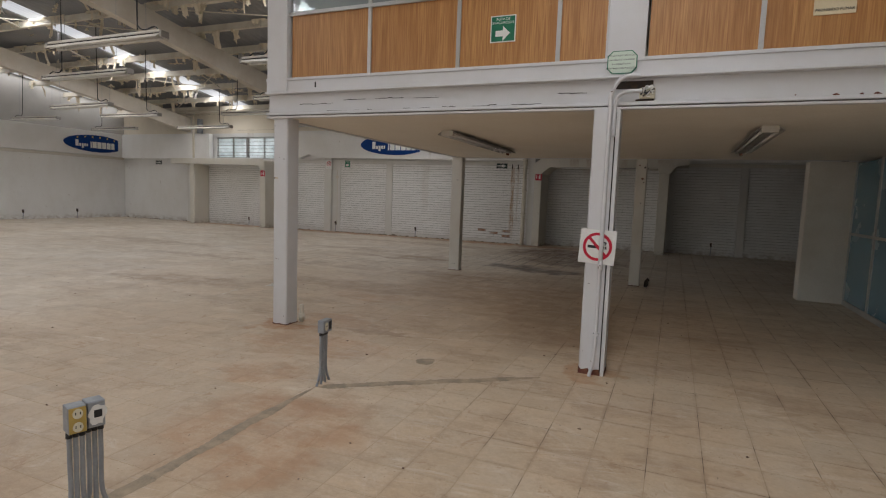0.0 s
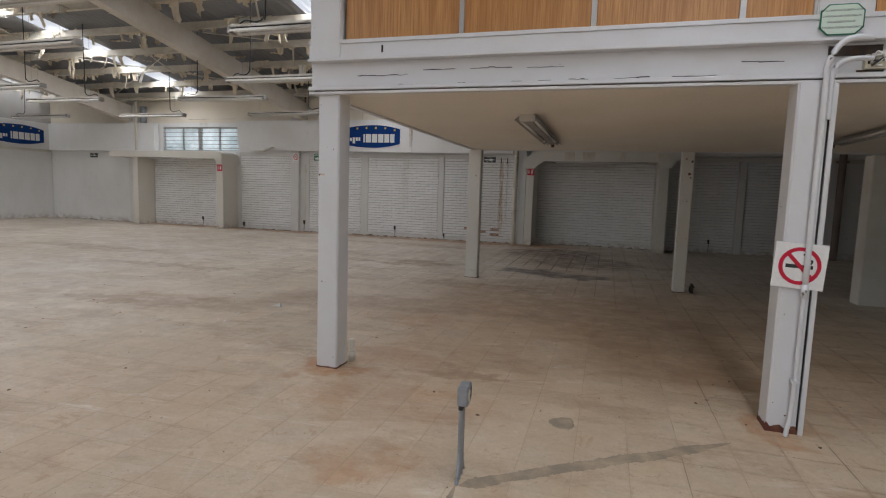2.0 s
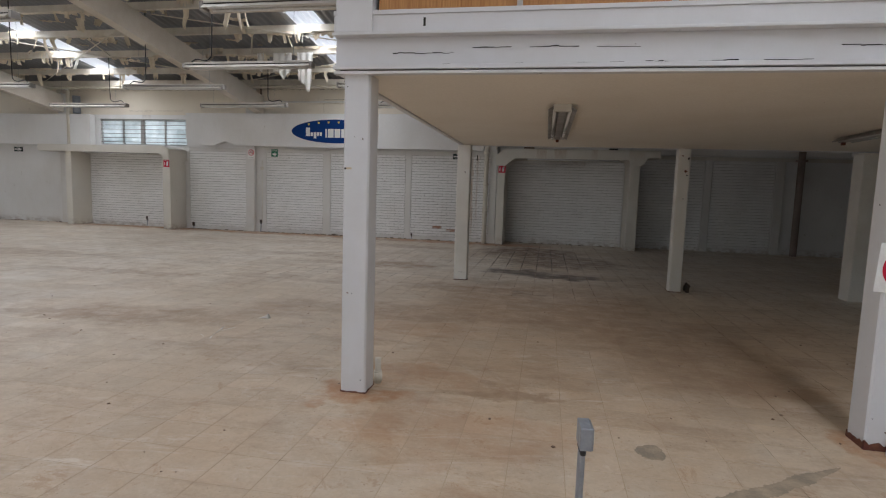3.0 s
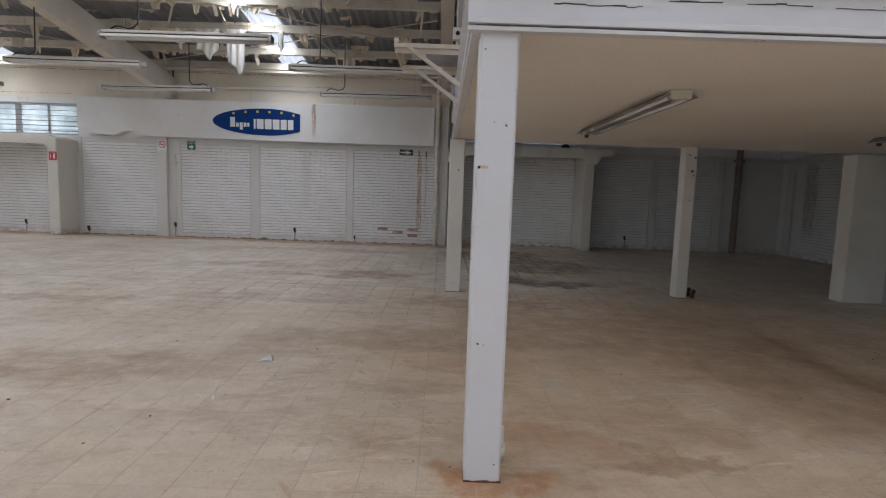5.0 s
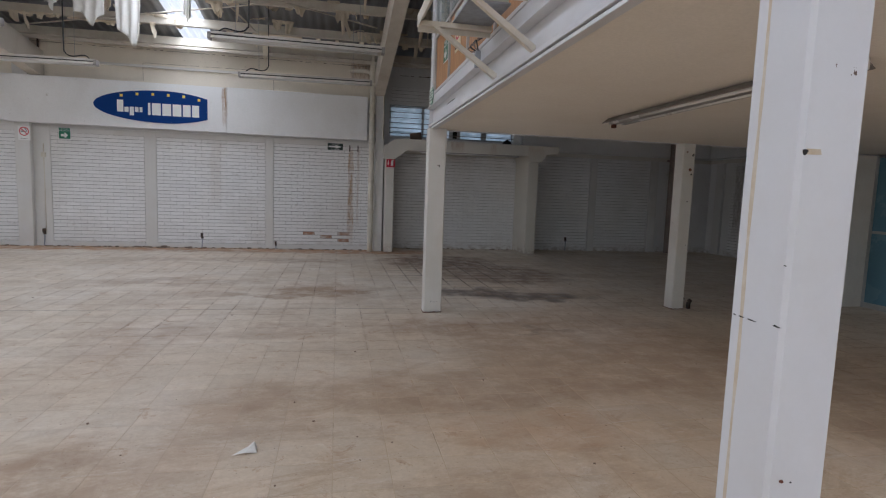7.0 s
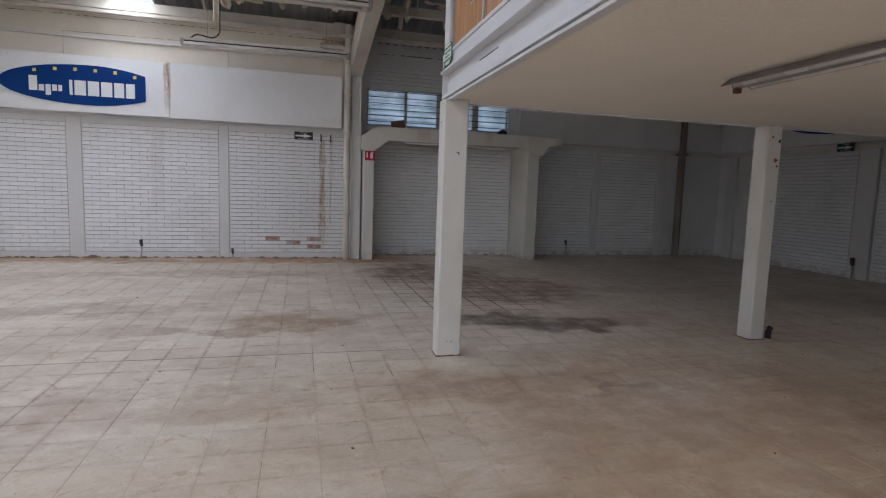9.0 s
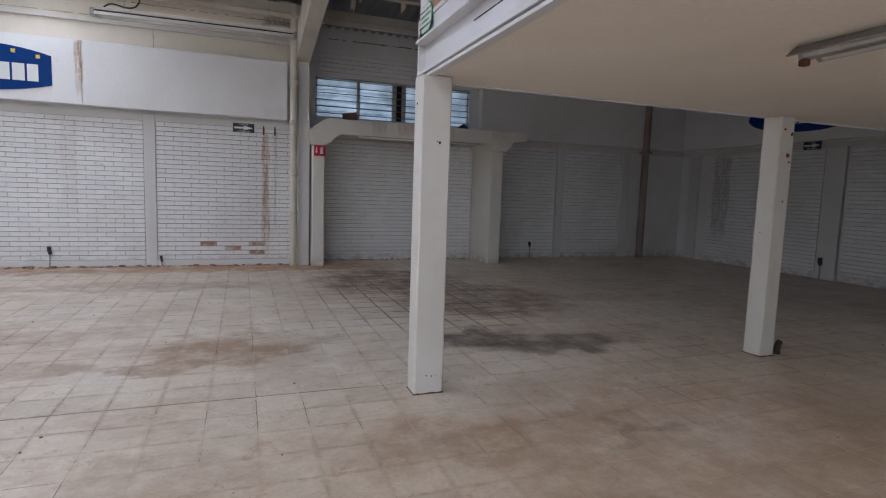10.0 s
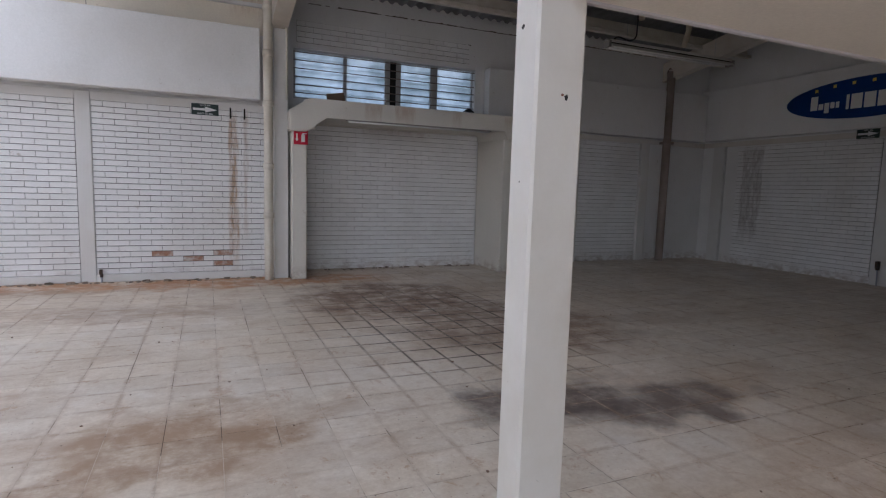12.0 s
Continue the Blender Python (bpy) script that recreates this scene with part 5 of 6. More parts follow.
for nm, r, z0, z1 in (("stub", 0.024, 0.0, 0.2), ("collar", 0.034, 0.02, 0.085), ("cap", 0.031, 0.085, 0.1)):
    bm = bmesh.new()
    tube(bm, [(0, 0, z0), (0, 0, z1)], r, 12)
    part(nm, bm, M_CREAM, th)
for x, y in ((-0.37, 10.42), (-0.36, 10.6)):
    bm = bmesh.new()
    tube(bm, curve_pts([(x, y, 0), (x, y, 0.07), (x + 0.01, y, 0.1), (x + 0.03, y, 0.12)], 4), 0.03, 10)
    solid("pipe_stub", bm, M_RUSTBOX, "short blackened pipe stub beside a post", "pipe")

# ---- outlet pedestals ----


def pedestal(x, y, turn, label, twin):
    th = thing("outlet_pedestal", pose(x, y, 0, 0, 0, turn), label, "electrical pedestal", "outlet pedestals")
    spots = ((-0.039, M_YELLOW, 3), (0.039, M_GREY, 3)) if twin else ((0.0, M_GREY, 4),)
    for cx, cover, n in spots:
        w = 0.036 if twin else 0.061
        h = 0.06 if twin else 0.05
        zc = 0.487 if twin else 0.465
        off = 0.0 if cx <= 0 else 0.018
        deep = 0.04 if twin else 0.018
        b = part("box", boxes((cx - w, cx + w, -0.035 + off, deep + off, zc - h, zc + h), bev=0.005), M_GREY, th, "grey steel outlet box")
        pl = part("cover_plate", boxes((cx - w + 0.003, cx + w - 0.003, -0.039 + off, -0.035 + off, zc - h + 0.003, zc + h - 0.003), bev=0.0015), cover, b)
        if cover is M_YELLOW or not twin:
            for dz in ((-0.03, 0.03) if twin else (0.0,)):
                bm = bmesh.new()
                cc = cx if twin else cx - 0.025
                prism(bm, [(cc + 0.02 * math.cos(a), zc + dz + (0.022 if twin else 0.033) * math.sin(a)) for a in (math.pi * k / 8 for k in range(16))], "y", -0.043 + off, -0.0391 + off)
                part("receptacle", bm, M_IVORY, b, "ivory receptacle")
                part("slot", boxes(*[(cc + s * 0.009 - 0.002, cc + s * 0.009 + 0.002, -0.0436 + off, -0.0432 + off, zc + dz - 0.004, zc + dz + 0.008) for s in (-1, 1)]), M_BLACK, b)
            if not twin:
                part("dark_opening", boxes((cx + 0.012, cx + 0.05, -0.0405, -0.0392, zc - 0.03, zc + 0.035)), M_BLACK, b)
        else:
            bm = bmesh.new()
            tear = [0.036 + 0.012 * noise.noise(Vector((math.cos(a), math.sin(a), 0.3)) * 2.2) for a in (math.tau * k / 18 for k in range(18))]
            prism(bm, [(r * math.cos(math.tau * k / 18), 1.25 * r * math.sin(math.tau * k / 18)) for k, r in enumerate(tear)], "z", 0.0, 0.003)
            o = part("torn_cover", bm, M_SIGNWHITE, b, "torn white cover", m=pose(cx, -0.0395 + off, zc, 90, 0, 0))
            part("dark_opening", boxes((cx - 0.012, cx + 0.02, -0.0445 + off, -0.0428 + off, zc - 0.012, zc + 0.022)), M_BLACK, b)
        for k in range(n):
            px = cx + (k - (n - 1) / 2) * (0.0245 if twin else 0.027)
            flare = (k - (n - 1) / 2) * 0.022
            bm = bmesh.new()
            tube(bm, curve_pts([(px + flare * 1.6, off, 0.0), (px + flare * 0.8, off, 0.05), (px, off, 0.13), (px, off, 0.3), (px, off, zc - h)], 5), 0.0105, 8)
            part("conduit", bm, M_GREY, th)
            bm = bmesh.new()
            tube(bm, [(px, off, zc - h - 0.025), (px, off, zc - h)], 0.0135, 8)
            part("connector", bm, M_BLACK, th)
    return th


pedestal(-2.46, 3.515, 94, "grey floor outlet box on four bent conduits", False)
pedestal(-2.335, 1.545, 72, "twin outlet boxes with mustard cover on conduits", True)


def patch_strip(name, pts, width, label, material=None):
    """An uneven, ragged strip of cement smeared over the tiles, thinning out at its ends."""
    bm = bmesh.new()
    prev = None
    p = curve_pts([(*q, 0) for q in pts], 44)
    for i, c in enumerate(p):
        d = (p[min(i + 1, len(p) - 1)] - p[max(0, i - 1)]).normalized()
        s = Vector((-d.y, d.x, 0))
        end = min(1.0, (i + 1) / 14, (len(p) - i) / 34)
        row = []
        for k in (-1.0, -0.55, 0.55, 1.0):
            q = c + Vector((k * 9, 0, 0))
            e = width * end * (1 + 0.55 * noise.noise(q * 4) + 0.22 * noise.noise(q * 19) + 0.3 * noise.noise(q * 70)) * k
            row.append(bm.verts.new(c + s * e + Vector((0, 0, 0.0035 if abs(k) < 0.9 else 0.0012))))
        if prev:
            for a in range(3):
                bm.faces.new((prev[a], prev[a + 1], row[a + 1], row[a]))
        prev = row
    return solid(name, bm, material or M_PATCH, label, kind="structure")


def patch_blob(name, x, y, r, label):
    bm = bmesh.new()
    rings = []
    for f, z in ((0.45, 0.0045), (0.85, 0.004), (1.0, 0.0012)):
        ring = []
        for k in range(40):
            u = Vector((math.cos(math.tau * k / 40), math.sin(math.tau * k / 40), 0))
            e = r * f * (1 + 0.35 * noise.noise(u * 1.3) + 0.16 * noise.noise(u * 6) + 0.1 * noise.noise(u * 17))
            ring.append(bm.verts.new(Vector((x, y, z)) + u * e))
        rings.append(ring)
    bm.faces.new(rings[0])
    for lo, hi in zip(rings, rings[1:]):
        for k in range(40):
            bm.faces.new((lo[k], hi[k], hi[(k + 1) % 40], lo[(k + 1) % 40]))
    return solid(name, bm, M_PATCH, label, kind="structure")


patch_strip("floor_patch", ((-2.38, 0.6), (-2.4, 1.6), (-2.43, 2.6), (-2.46, 3.42)), 0.04, "grey-brown cement strip over a conduit trench")
patch_strip("floor_patch", ((-2.44, 3.42), (-2.08, 3.69), (-1.76, 3.92), (-1.33, 4.22), (-0.94, 4.5)), 0.046, "grey-brown cement strip over a conduit trench")
patch_blob("floor_patch", -1.98, 4.42, 0.088, "round grey cement patch on the tiles")

for pts, w in ((((-5.953, 6.278), (-5.92, 6.16), (-5.89, 6.06)), 0.007), (((-5.945, 6.29), (-5.9, 6.13), (-5.87, 5.98), (-5.824, 5.863)), 0.005), (((-5.88, 6.13), (-5.853, 6.222), (-5.816, 6.294)), 0.008), (((-5.85, 5.92), (-5.835, 5.88), (-5.81, 5.83)), 0.024), (((-6.0, 5.95), (-5.93, 5.9), (-5.9, 5.84)), 0.007)):
    patch_strip("paint_splash", pts, w * 0.5, "spilt white paint on the tiles", M_SPLASH)

# support brackets on the side of the mezzanine
for y in (6.88, 7.7):
    th = thing("wall_bracket", pose(MX0 - 0.012, y, 2.3), "white steel angle bracket bolted to the beam", "bracket", "equipment brackets")
    part("arm", boxes((-0.545, 0.0, -0.022, 0.022, 0.4, 0.435), (-0.545, 0.0, 0.016, 0.022, 0.36, 0.4), bev=0.002), M_CREAM, th)
    bm = bmesh.new()
    prism(bm, [(-0.44, 0.4), (-0.395, 0.4), (0.05, 0.1), (0.05, 0.05)], "y", -0.02, 0.02)
    part("brace", bm, M_CREAM, th)
solid("bracket_rail", boxes((MX0 - 0.565, MX0 - 0.525, 6.86, 7.72, 2.736, 2.775), (MX0 - 0.565, MX0 - 0.558, 6.86, 7.72, 2.69, 2.736), bev=0.002), M_CREAM, "cream steel rail across two brackets", "rail")
th = thing("equipment_tray", pose(MX0 - 0.16, 7.45, 2.736), "pale grey-green plastic tray resting on a bracket", "tray")
part("shell", boxes((-0.14, 0.13, -0.24, 0.24, 0.0, 0.07), bev=0.02), M_TRAY, th)
part("lip", boxes((-0.15, 0.14, -0.25, 0.25, -0.0005, 0.014), bev=0.004), M_GREY, th, "darker grey lip")
th = thing("camera_box", pose(MX0 + 0.0, 7.84, 3.03), "small white camera box with a dark lens", "camera")
part("housing", boxes((-0.07, 0.035, -0.04, 0.04, 0.0, 0.12), bev=0.008), M_SIGNWHITE, th)
bm = bmesh.new()
tube(bm, [(-0.02, -0.045, 0.06), (-0.02, -0.039, 0.06)], 0.022, 14)
part("lens", bm, M_BLACK, th, "black lens")
th = thing("hanging_switch", pose(MX0 - 0.012, 7.97, 2.5), "dusty dark switch hanging on tangled wires", "electrical box")
part("switch_body", boxes((-0.05, -0.01, -0.03, 0.03, 0.0, 0.13), bev=0.008), M_GREY, th)
for i in range(4):
    bm = bmesh.new()
    tube(bm, curve_pts([(-0.03, 0.01 * i - 0.02, 0.12), (-0.06 - 0.01 * i, 0.05 * i - 0.06, 0.19 - 0.012 * i), (-0.03, 0.1 - 0.05 * i, 0.22), (0.045, 0.03 * i, 0.26 + 0.06 * i)], 6), 0.006, 5)
    part("wire", bm, (M_BLACK, M_BROWNPIPE)[i % 2], th)
# paint lost along the front beam
r9 = random.Random(17)
for x, z, w in ((1.03, 2.345, 0.03), (1.19, 2.352, 0.016), (1.285, 2.342, 0.035), (0.78, 2.358, 0.008), (1.5, 2.35, 0.02)):
    bm = bmesh.new()
    prism(bm, [(x - ox + w * r9.uniform(0.6, 1.1) * math.cos(0.7 * k), z + 0.6 * w * r9.uniform(0.6, 1.1) * math.sin(0.7 * k)) for k in range(9)], "y", 0.0425, 0.0455)
    part("paint_chip", bm, M_RUST, mezz, "bare rusty patch on the beam")

# outlets, stubs and conduits at the wall foot
for x, y, z, s in ((-8.42, 17.5, 0.16, 1), (-11.78, 17.49, 0.2, 1), (-6.72, 17.46, 0.02, 0.75), (-16.0, 17.52, 0.15, 1), (-14.2, 17.46, 0.02, 1.1), (1.1, 18.1, 0.2, 0.9), (5.45, 14.15, 0.22, 1.3), (-23.25, 13.2, 0.18, 1), (-23.25, 15.3, 0.2, 1)):
    th = thing("wall_outlet", pose(x, y, z), "blackened outlet box low on the wall", "electrical box", "wall outlets")
    part("box", boxes((-0.026 * s, 0.026 * s, -0.025, 0.03, 0.1, 0.1 + 0.09 * s), (-0.012 * s, 0.034 * s, -0.02, 0.03, 0.06, 0.1), bev=0.006), M_RUSTBOX, th)
    bm = bmesh.new()
    tube(bm, curve_pts([(0, 0.005, 0.12), (0.01, 0, 0.0), (0.0, -0.01, -z + 0.001)], 5), 0.014, 6)
    part("conduit", bm, M_GREY, th)
bm = bmesh.new()
tube(bm, [(-11.74, 17.52, 0.3), (-11.74, 17.52, 2.3)], 0.012, 6)
th = solid("conduit", bm, M_CREAM, "thin painted conduit down the brick wall", "pipe")
solid("switch_box", boxes((-11.79, -11.69, 17.49, 17.535, 2.0, 2.1), bev=0.006), M_CREAM, "small cream switch box on the wall", "electrical box")
for x in (-4.98, -4.78):
    solid("vent_slot", boxes((x, x + 0.024, 17.506, 17.527, 2.44, 2.6), bev=0.004), M_DARKGAP, "dark rust slot under the lintel", "slot")

# split plaster seams and conduit stubs high on the wall


def seam(wall_y, x0, x1, z0, z1, h, seed, material):
    """A broken dark line of uneven thickness from one point of a wall to another."""
    r8 = random.Random(seed)
    bm = bmesh.new()
    n = max(4, int(math.hypot(x1 - x0, z1 - z0) / 0.07))
    for k in range(n):
        if r8.random() < 0.12:
            continue
        f, g = k / n, (k + 1) / n
        w = h * r8.uniform(0.35, 1.2)
        if abs(x1 - x0) > abs(z1 - z0):
            a, b, o = x0 + (x1 - x0) * f, x0 + (x1 - x0) * g, z0 + (z1 - z0) * f + r8.uniform(-0.003, 0.003)
            prism(bm, [(a, o), (b, o + r8.uniform(-0.002, 0.002)), (b, o + w), (a, o + w * 0.8)], "y", wall_y - 0.003, wall_y + 0.002)
        else:
            a, b = z0 + (z1 - z0) * f, z0 + (z1 - z0) * g
            prism(bm, [(x0, a), (x0 + w, a), (x0 + w * 0.8, b), (x0, b)], "y", wall_y - 0.003, wall_y + 0.002)
    return solid("plaster_seam", bm, material, "split seam in the wall plaster", kind="structure")


for i, (x0, x1, z0, z1, h) in enumerate(((-11.9, -4.5, 4.52, 4.52, 0.013), (-9.66, -7.1, 4.22, 4.24, 0.008), (-9.66, -9.66, 3.76, 4.22, 0.01), (-6.79, -6.79, 3.76, 4.12, 0.01), (-18.9, -12.3, 4.5, 4.5, 0.013), (-13.9, -13.9, 3.76, 4.1, 0.01), (-16.6, -14.6, 3.84, 3.85, 0.012))):
    seam(NW_Y, x0, x1, z0, z1, h, 50 + i, M_SEAM)
for i, (x0, x1, z0, z1, h) in enumerate(((-3.7, 4.0, 4.49, 4.52, 0.02), (-3.84, -0.66, 4.09, 4.2, 0.012), (-3.84, -0.93, 3.92, 3.97, 0.02))):
    seam(NE_Y, x0, x1, z0, z1, h, 70 + i, M_RUSTBOX)
for x, z0, z1 in ((-11.78, 4.15, 4.68), (-11.78, 3.78, 3.95)):
    bm = bmesh.new()
    tube(bm, [(x, NW_Y - 0.02, z0), (x, NW_Y - 0.02, z1)], 0.02, 8)
    solid("conduit", bm, M_RUSTBOX, "short rusty conduit high on the wall", "pipe")
solid("junction_plate", boxes((-11.86, -11.7, NW_Y - 0.03, NW_Y - 0.002, 4.66, 4.72), bev=0.006), M_RUSTBOX, "rusty plate over a conduit end", "electrical box")
bm = bmesh.new()
tube(bm, curve_pts([(-4.46, 17.3, 4.28), (-4.55, 17.34, 4.36), (-4.7, 17.4, 4.38), (-5.0, 17.46, 4.38)], 5), 0.05, 10)
solid("pipe_elbow", bm, M_CREAM, "rust-stained branch pipe above the fascia", "pipe")

# paper scrap
bm = bmesh.new()
corner = [bm.verts.new(p) for p in ((-0.075, 0.005, 0.002), (-0.01, -0.022, 0.012), (0.05, -0.028, 0.002), (0.07, 0.03, 0.003), (0.045, 0.002, 0.06), (0.012, 0.012, 0.03))]
for f in ((0, 1, 5), (1, 4, 5), (1, 2, 4), (2, 3, 4), (0, 5, 3), (5, 4, 3)):
    bm.faces.new([corner[k] for k in f])
bmesh.ops.subdivide_edges(bm, edges=bm.edges[:], cuts=2)
for v in bm.verts:
    v.co += 0.004 * noise.noise_vector(v.co * 60)
    v.co.z = max(0.0015, v.co.z)
bmesh.ops.rotate(bm, verts=bm.verts, matrix=Matrix.Rotation(radians(20), 3, "Z"))
bmesh.ops.translate(bm, verts=bm.verts, vec=(-5.74, 6.74, 0))
bmesh.ops.solidify(bm, geom=bm.faces[:], thickness=0.001)
solid("paper_scrap", bm, M_PAPER, "crumpled white paper scrap on the floor", "paper")

# grit and flakes on the floor
bm = bmesh.new()
for _ in range(560):
    x, y = rng.uniform(-10, 1.5), rng.uniform(2, 15)
    s = 0.002 + 0.011 * rng.random() ** 3
    a = rng.uniform(0, 6.28)
    pts = [(x + s * rng.uniform(0.5, 1.3) * math.cos(a + k * 1.5708), y + s * rng.uniform(0.5, 1.3) * math.sin(a + k * 1.5708)) for k in range(4)]
    prism(bm, pts, "z", 0.0005, 0.0005 + s * 0.5)
solid("grit", bm, M_CARDBOARD, "dark grit and flakes scattered on the tiles", "debris", "stuff")

# fallen plaster and dirt along the foot of the brick walls
for x0, x1, y, nn in ((-14.3, -4.5, 17.44, 230), (-23.0, -18.5, 17.42, 60), (-3.6, -0.6, 18.05, 50)):
    bm = bmesh.new()
    for _ in range(nn):
        x = rng.uniform(x0, x1)
        near = 1.6 if min(abs(x + 6.87), abs(x + 9.5), abs(x + 8.4)) < 0.35 else 1.0
        s = (0.008 + 0.03 * rng.random() ** 2) * near
        yy = y - 0.1 * rng.random() ** 2
        a = rng.uniform(0, 6.28)
        pts = [(x + 1.5 * s * rng.uniform(0.5, 1.2) * math.cos(a + k * 1.2566), yy + s * rng.uniform(0.5, 1.2) * math.sin(a + k * 1.2566)) for k in range(5)]
        prism(bm, pts, "z", -0.001, s * rng.uniform(0.4, 0.9))
    solid("plaster_rubble", bm, M_RUBBLE, "crumbled plaster and dirt along the wall foot", "debris", "stuff")

# ---- torn insulation hanging from the roof ----


def rag_strip(bm, x0, x1, y, z, drop, seed, lean=0.0, turn=0.0):
    """A torn sheet: a short ragged hem from which limp tongues of unequal length hang."""
    r = random.Random(int(seed * 1000))
    ca, sa = math.cos(turn), math.sin(turn)

    def sheet(u0, u1, length, n, tip, narrow):
        mid, prev, ph = (u0 + u1) / 2, None, r.uniform(0, 9)
        sway = r.uniform(-0.25, 0.25) * length
        for i in range(n + 1):
            e = 2 * i / n - 1
            d = max(0.01, length * (1 - tip * abs(e) ** 1.5 * r.uniform(0.3, 1.0)) * r.uniform(0.86, 1.06))
            row = []
            for q in (0.0, 0.25, 0.5, 0.75, 1.0):
                u = mid + (u0 + (u1 - u0) * i / n - mid) * (1 - narrow * q) + sway * q * q
                off = (0.035 * math.sin(5 * e + ph) + 0.03 * noise.noise(Vector((u * 9, seed, q * 3)))) * (0.25 + q) + lean * q * d
                row.append(bm.verts.new((x0 + u * ca - off * sa, y + u * sa + off * ca, z - d * q)))
            if prev:
                for k in range(4):
                    f = bm.faces.new((prev[k], row[k], row[k + 1], prev[k + 1]))
                    f.smooth = True
            prev = row

    w = x1 - x0
    sheet(0.0, w, min(0.07, drop * 0.3), max(3, int(w / 0.05)), 0.3, 0.0)
    u = 0.0
    while u < w:
        k = min(r.uniform(0.05, 0.24), w - u + 0.02)
        if r.random() < 0.62:
            sheet(u, u + k, drop * r.uniform(0.25, 1.0) ** 1.4, max(3, int(k / 0.03)), r.uniform(0.1, 0.6), r.uniform(0.0, 0.5))
        u += k * r.uniform(0.8, 1.3)


bm = bmesh.new()
for py in PURLIN_Y[1:]:
    z = roof_z(py) - 0.02
    x = WEST + 0.2
    while x < EAST - 0.4:
        w = rng.uniform(0.2, 1.1)
        if rng.random() < 0.72:
            rag_strip(bm, x, x + w, py + rng.choice((-0.056, 0.056)), z - rng.choice((0.0, 0.0, 0.17)), rng.uniform(0.14, 0.4), rng.uniform(0, 99), rng.uniform(-0.2, 0.2))
        x += w * rng.uniform(0.7, 1.3)
    for _ in range(34):
        x = rng.uniform(WEST + 0.3, EAST - 0.5)
        rag_strip(bm, x, x + rng.uniform(0.06, 0.22), py + rng.choice((-0.058, 0.058)), z - 0.17, rng.uniform(0.3, 0.75), rng.uniform(0, 99), rng.uniform(-0.15, 0.15))
for _ in range(400):
    x, y = rng.uniform(WEST + 0.3, EAST - 0.8), rng.uniform(RIDGE_Y, 16.8)
    if min(abs(x + 0.2 - k) for k in SKYLIGHTS) > 0.75:
        rag_strip(bm, x, x + rng.uniform(0.1, 0.6), y, roof_z(y) + 0.03, rng.uniform(0.1, 0.35), rng.uniform(0, 99), rng.uniform(-1.0, 1.0), rng.uniform(-0.6, 0.6))
solid("torn_insulation", bm, M_FLUFF, "torn cream insulation hanging in rags from the purlins", "insulation", "stuff")

bm = bmesh.new()
for _ in range(26):
    x = rng.choice(SKYLIGHTS[:2]) + rng.uniform(-0.6, 0.5)
    py = rng.choice(PURLIN_Y[2:])
    rag_strip(bm, x, x + rng.uniform(0.1, 0.35), py + rng.uniform(-0.06, 0.06), roof_z(py) - 0.18, rng.uniform(0.15, 0.5), rng.uniform(0, 99), rng.uniform(-0.2, 0.2))
solid("torn_film", bm, M_PLASTICSHEET, "torn white film hanging below the skylights", "film", "stuff")


def hanging_film(x0, x1, y, z0, z1, seed):
    """A limp white sheet gathered in folds that runs out to a point."""
    bm = bmesh.new()
    r = random.Random(seed)
    n, m = 16, 14
    tip = r.uniform(0.55, 0.8)
    grid = []
    for j in range(m + 1):
        q = j / m
        row = []
        for i in range(n + 1):
            u = i / n
            length = (z0 - z1) * (0.72 + 0.28 * math.exp(-((u - tip) / 0.22) ** 2) + 0.03 * math.sin(u * 9 + seed))
            uu = 0.5 + (u - 0.5) * (1 - 0.12 * q) + 0.06 * q * (tip - 0.5)
            fold = 0.03 * math.sin(u * 17 + seed + q * 1.5) + 0.02 * noise.noise(Vector((u * 5, q * 4, seed)))
            row.append(bm.verts.new((x0 + (x1 - x0) * uu, y + fold * (0.4 + q), z0 - length * q)))
        grid.append(row)
    for a, b in zip(grid, grid[1:]):
        for i in range(n):
            f = bm.faces.new((a[i], b[i], b[i + 1], a[i + 1]))
            f.smooth = True
    ob = solid("hanging_film", bm, M_PLASTICSHEET, "white plastic film hanging in folds from a purlin", "film", group="hanging films")
    ob.modifiers.new("thickness", "SOLIDIFY").thickness = 0.002


for x0, x1, z1, seed in ((-9.95, -9.42, 4.3, 3), (-9.26, -8.82, 3.94, 5), (-10.4, -10.2, 4.5, 8), (-8.1, -7.97, 4.45, 9)):
    hanging_film(x0, x1, 14.85, roof_z(14.85) - 0.19, z1, seed)

# thin rods and sagging wires between the beams
for x0, y0, x1, y1 in ((-11.6, 16.6, -4.5, 13.9), (-11.6, 12.4, -4.5, 15.3), (-18.9, 16.6, -11.9, 12.4), (-18.9, 12.4, -11.9, 16.4), (-11.6, 9.6, -4.5, 12.0), (-18.9, 8.2, -11.9, 11.0)):
    bm = bmesh.new()
    tube(bm, [(x0, y0, roof_z(y0) - 0.28), (x1, y1, roof_z(y1) - 0.28)], 0.014, 6)
    solid("tie_rod", bm, M_CREAM, "thin cream steel tie rod under the roof", kind="structure")

r7 = random.Random(23)
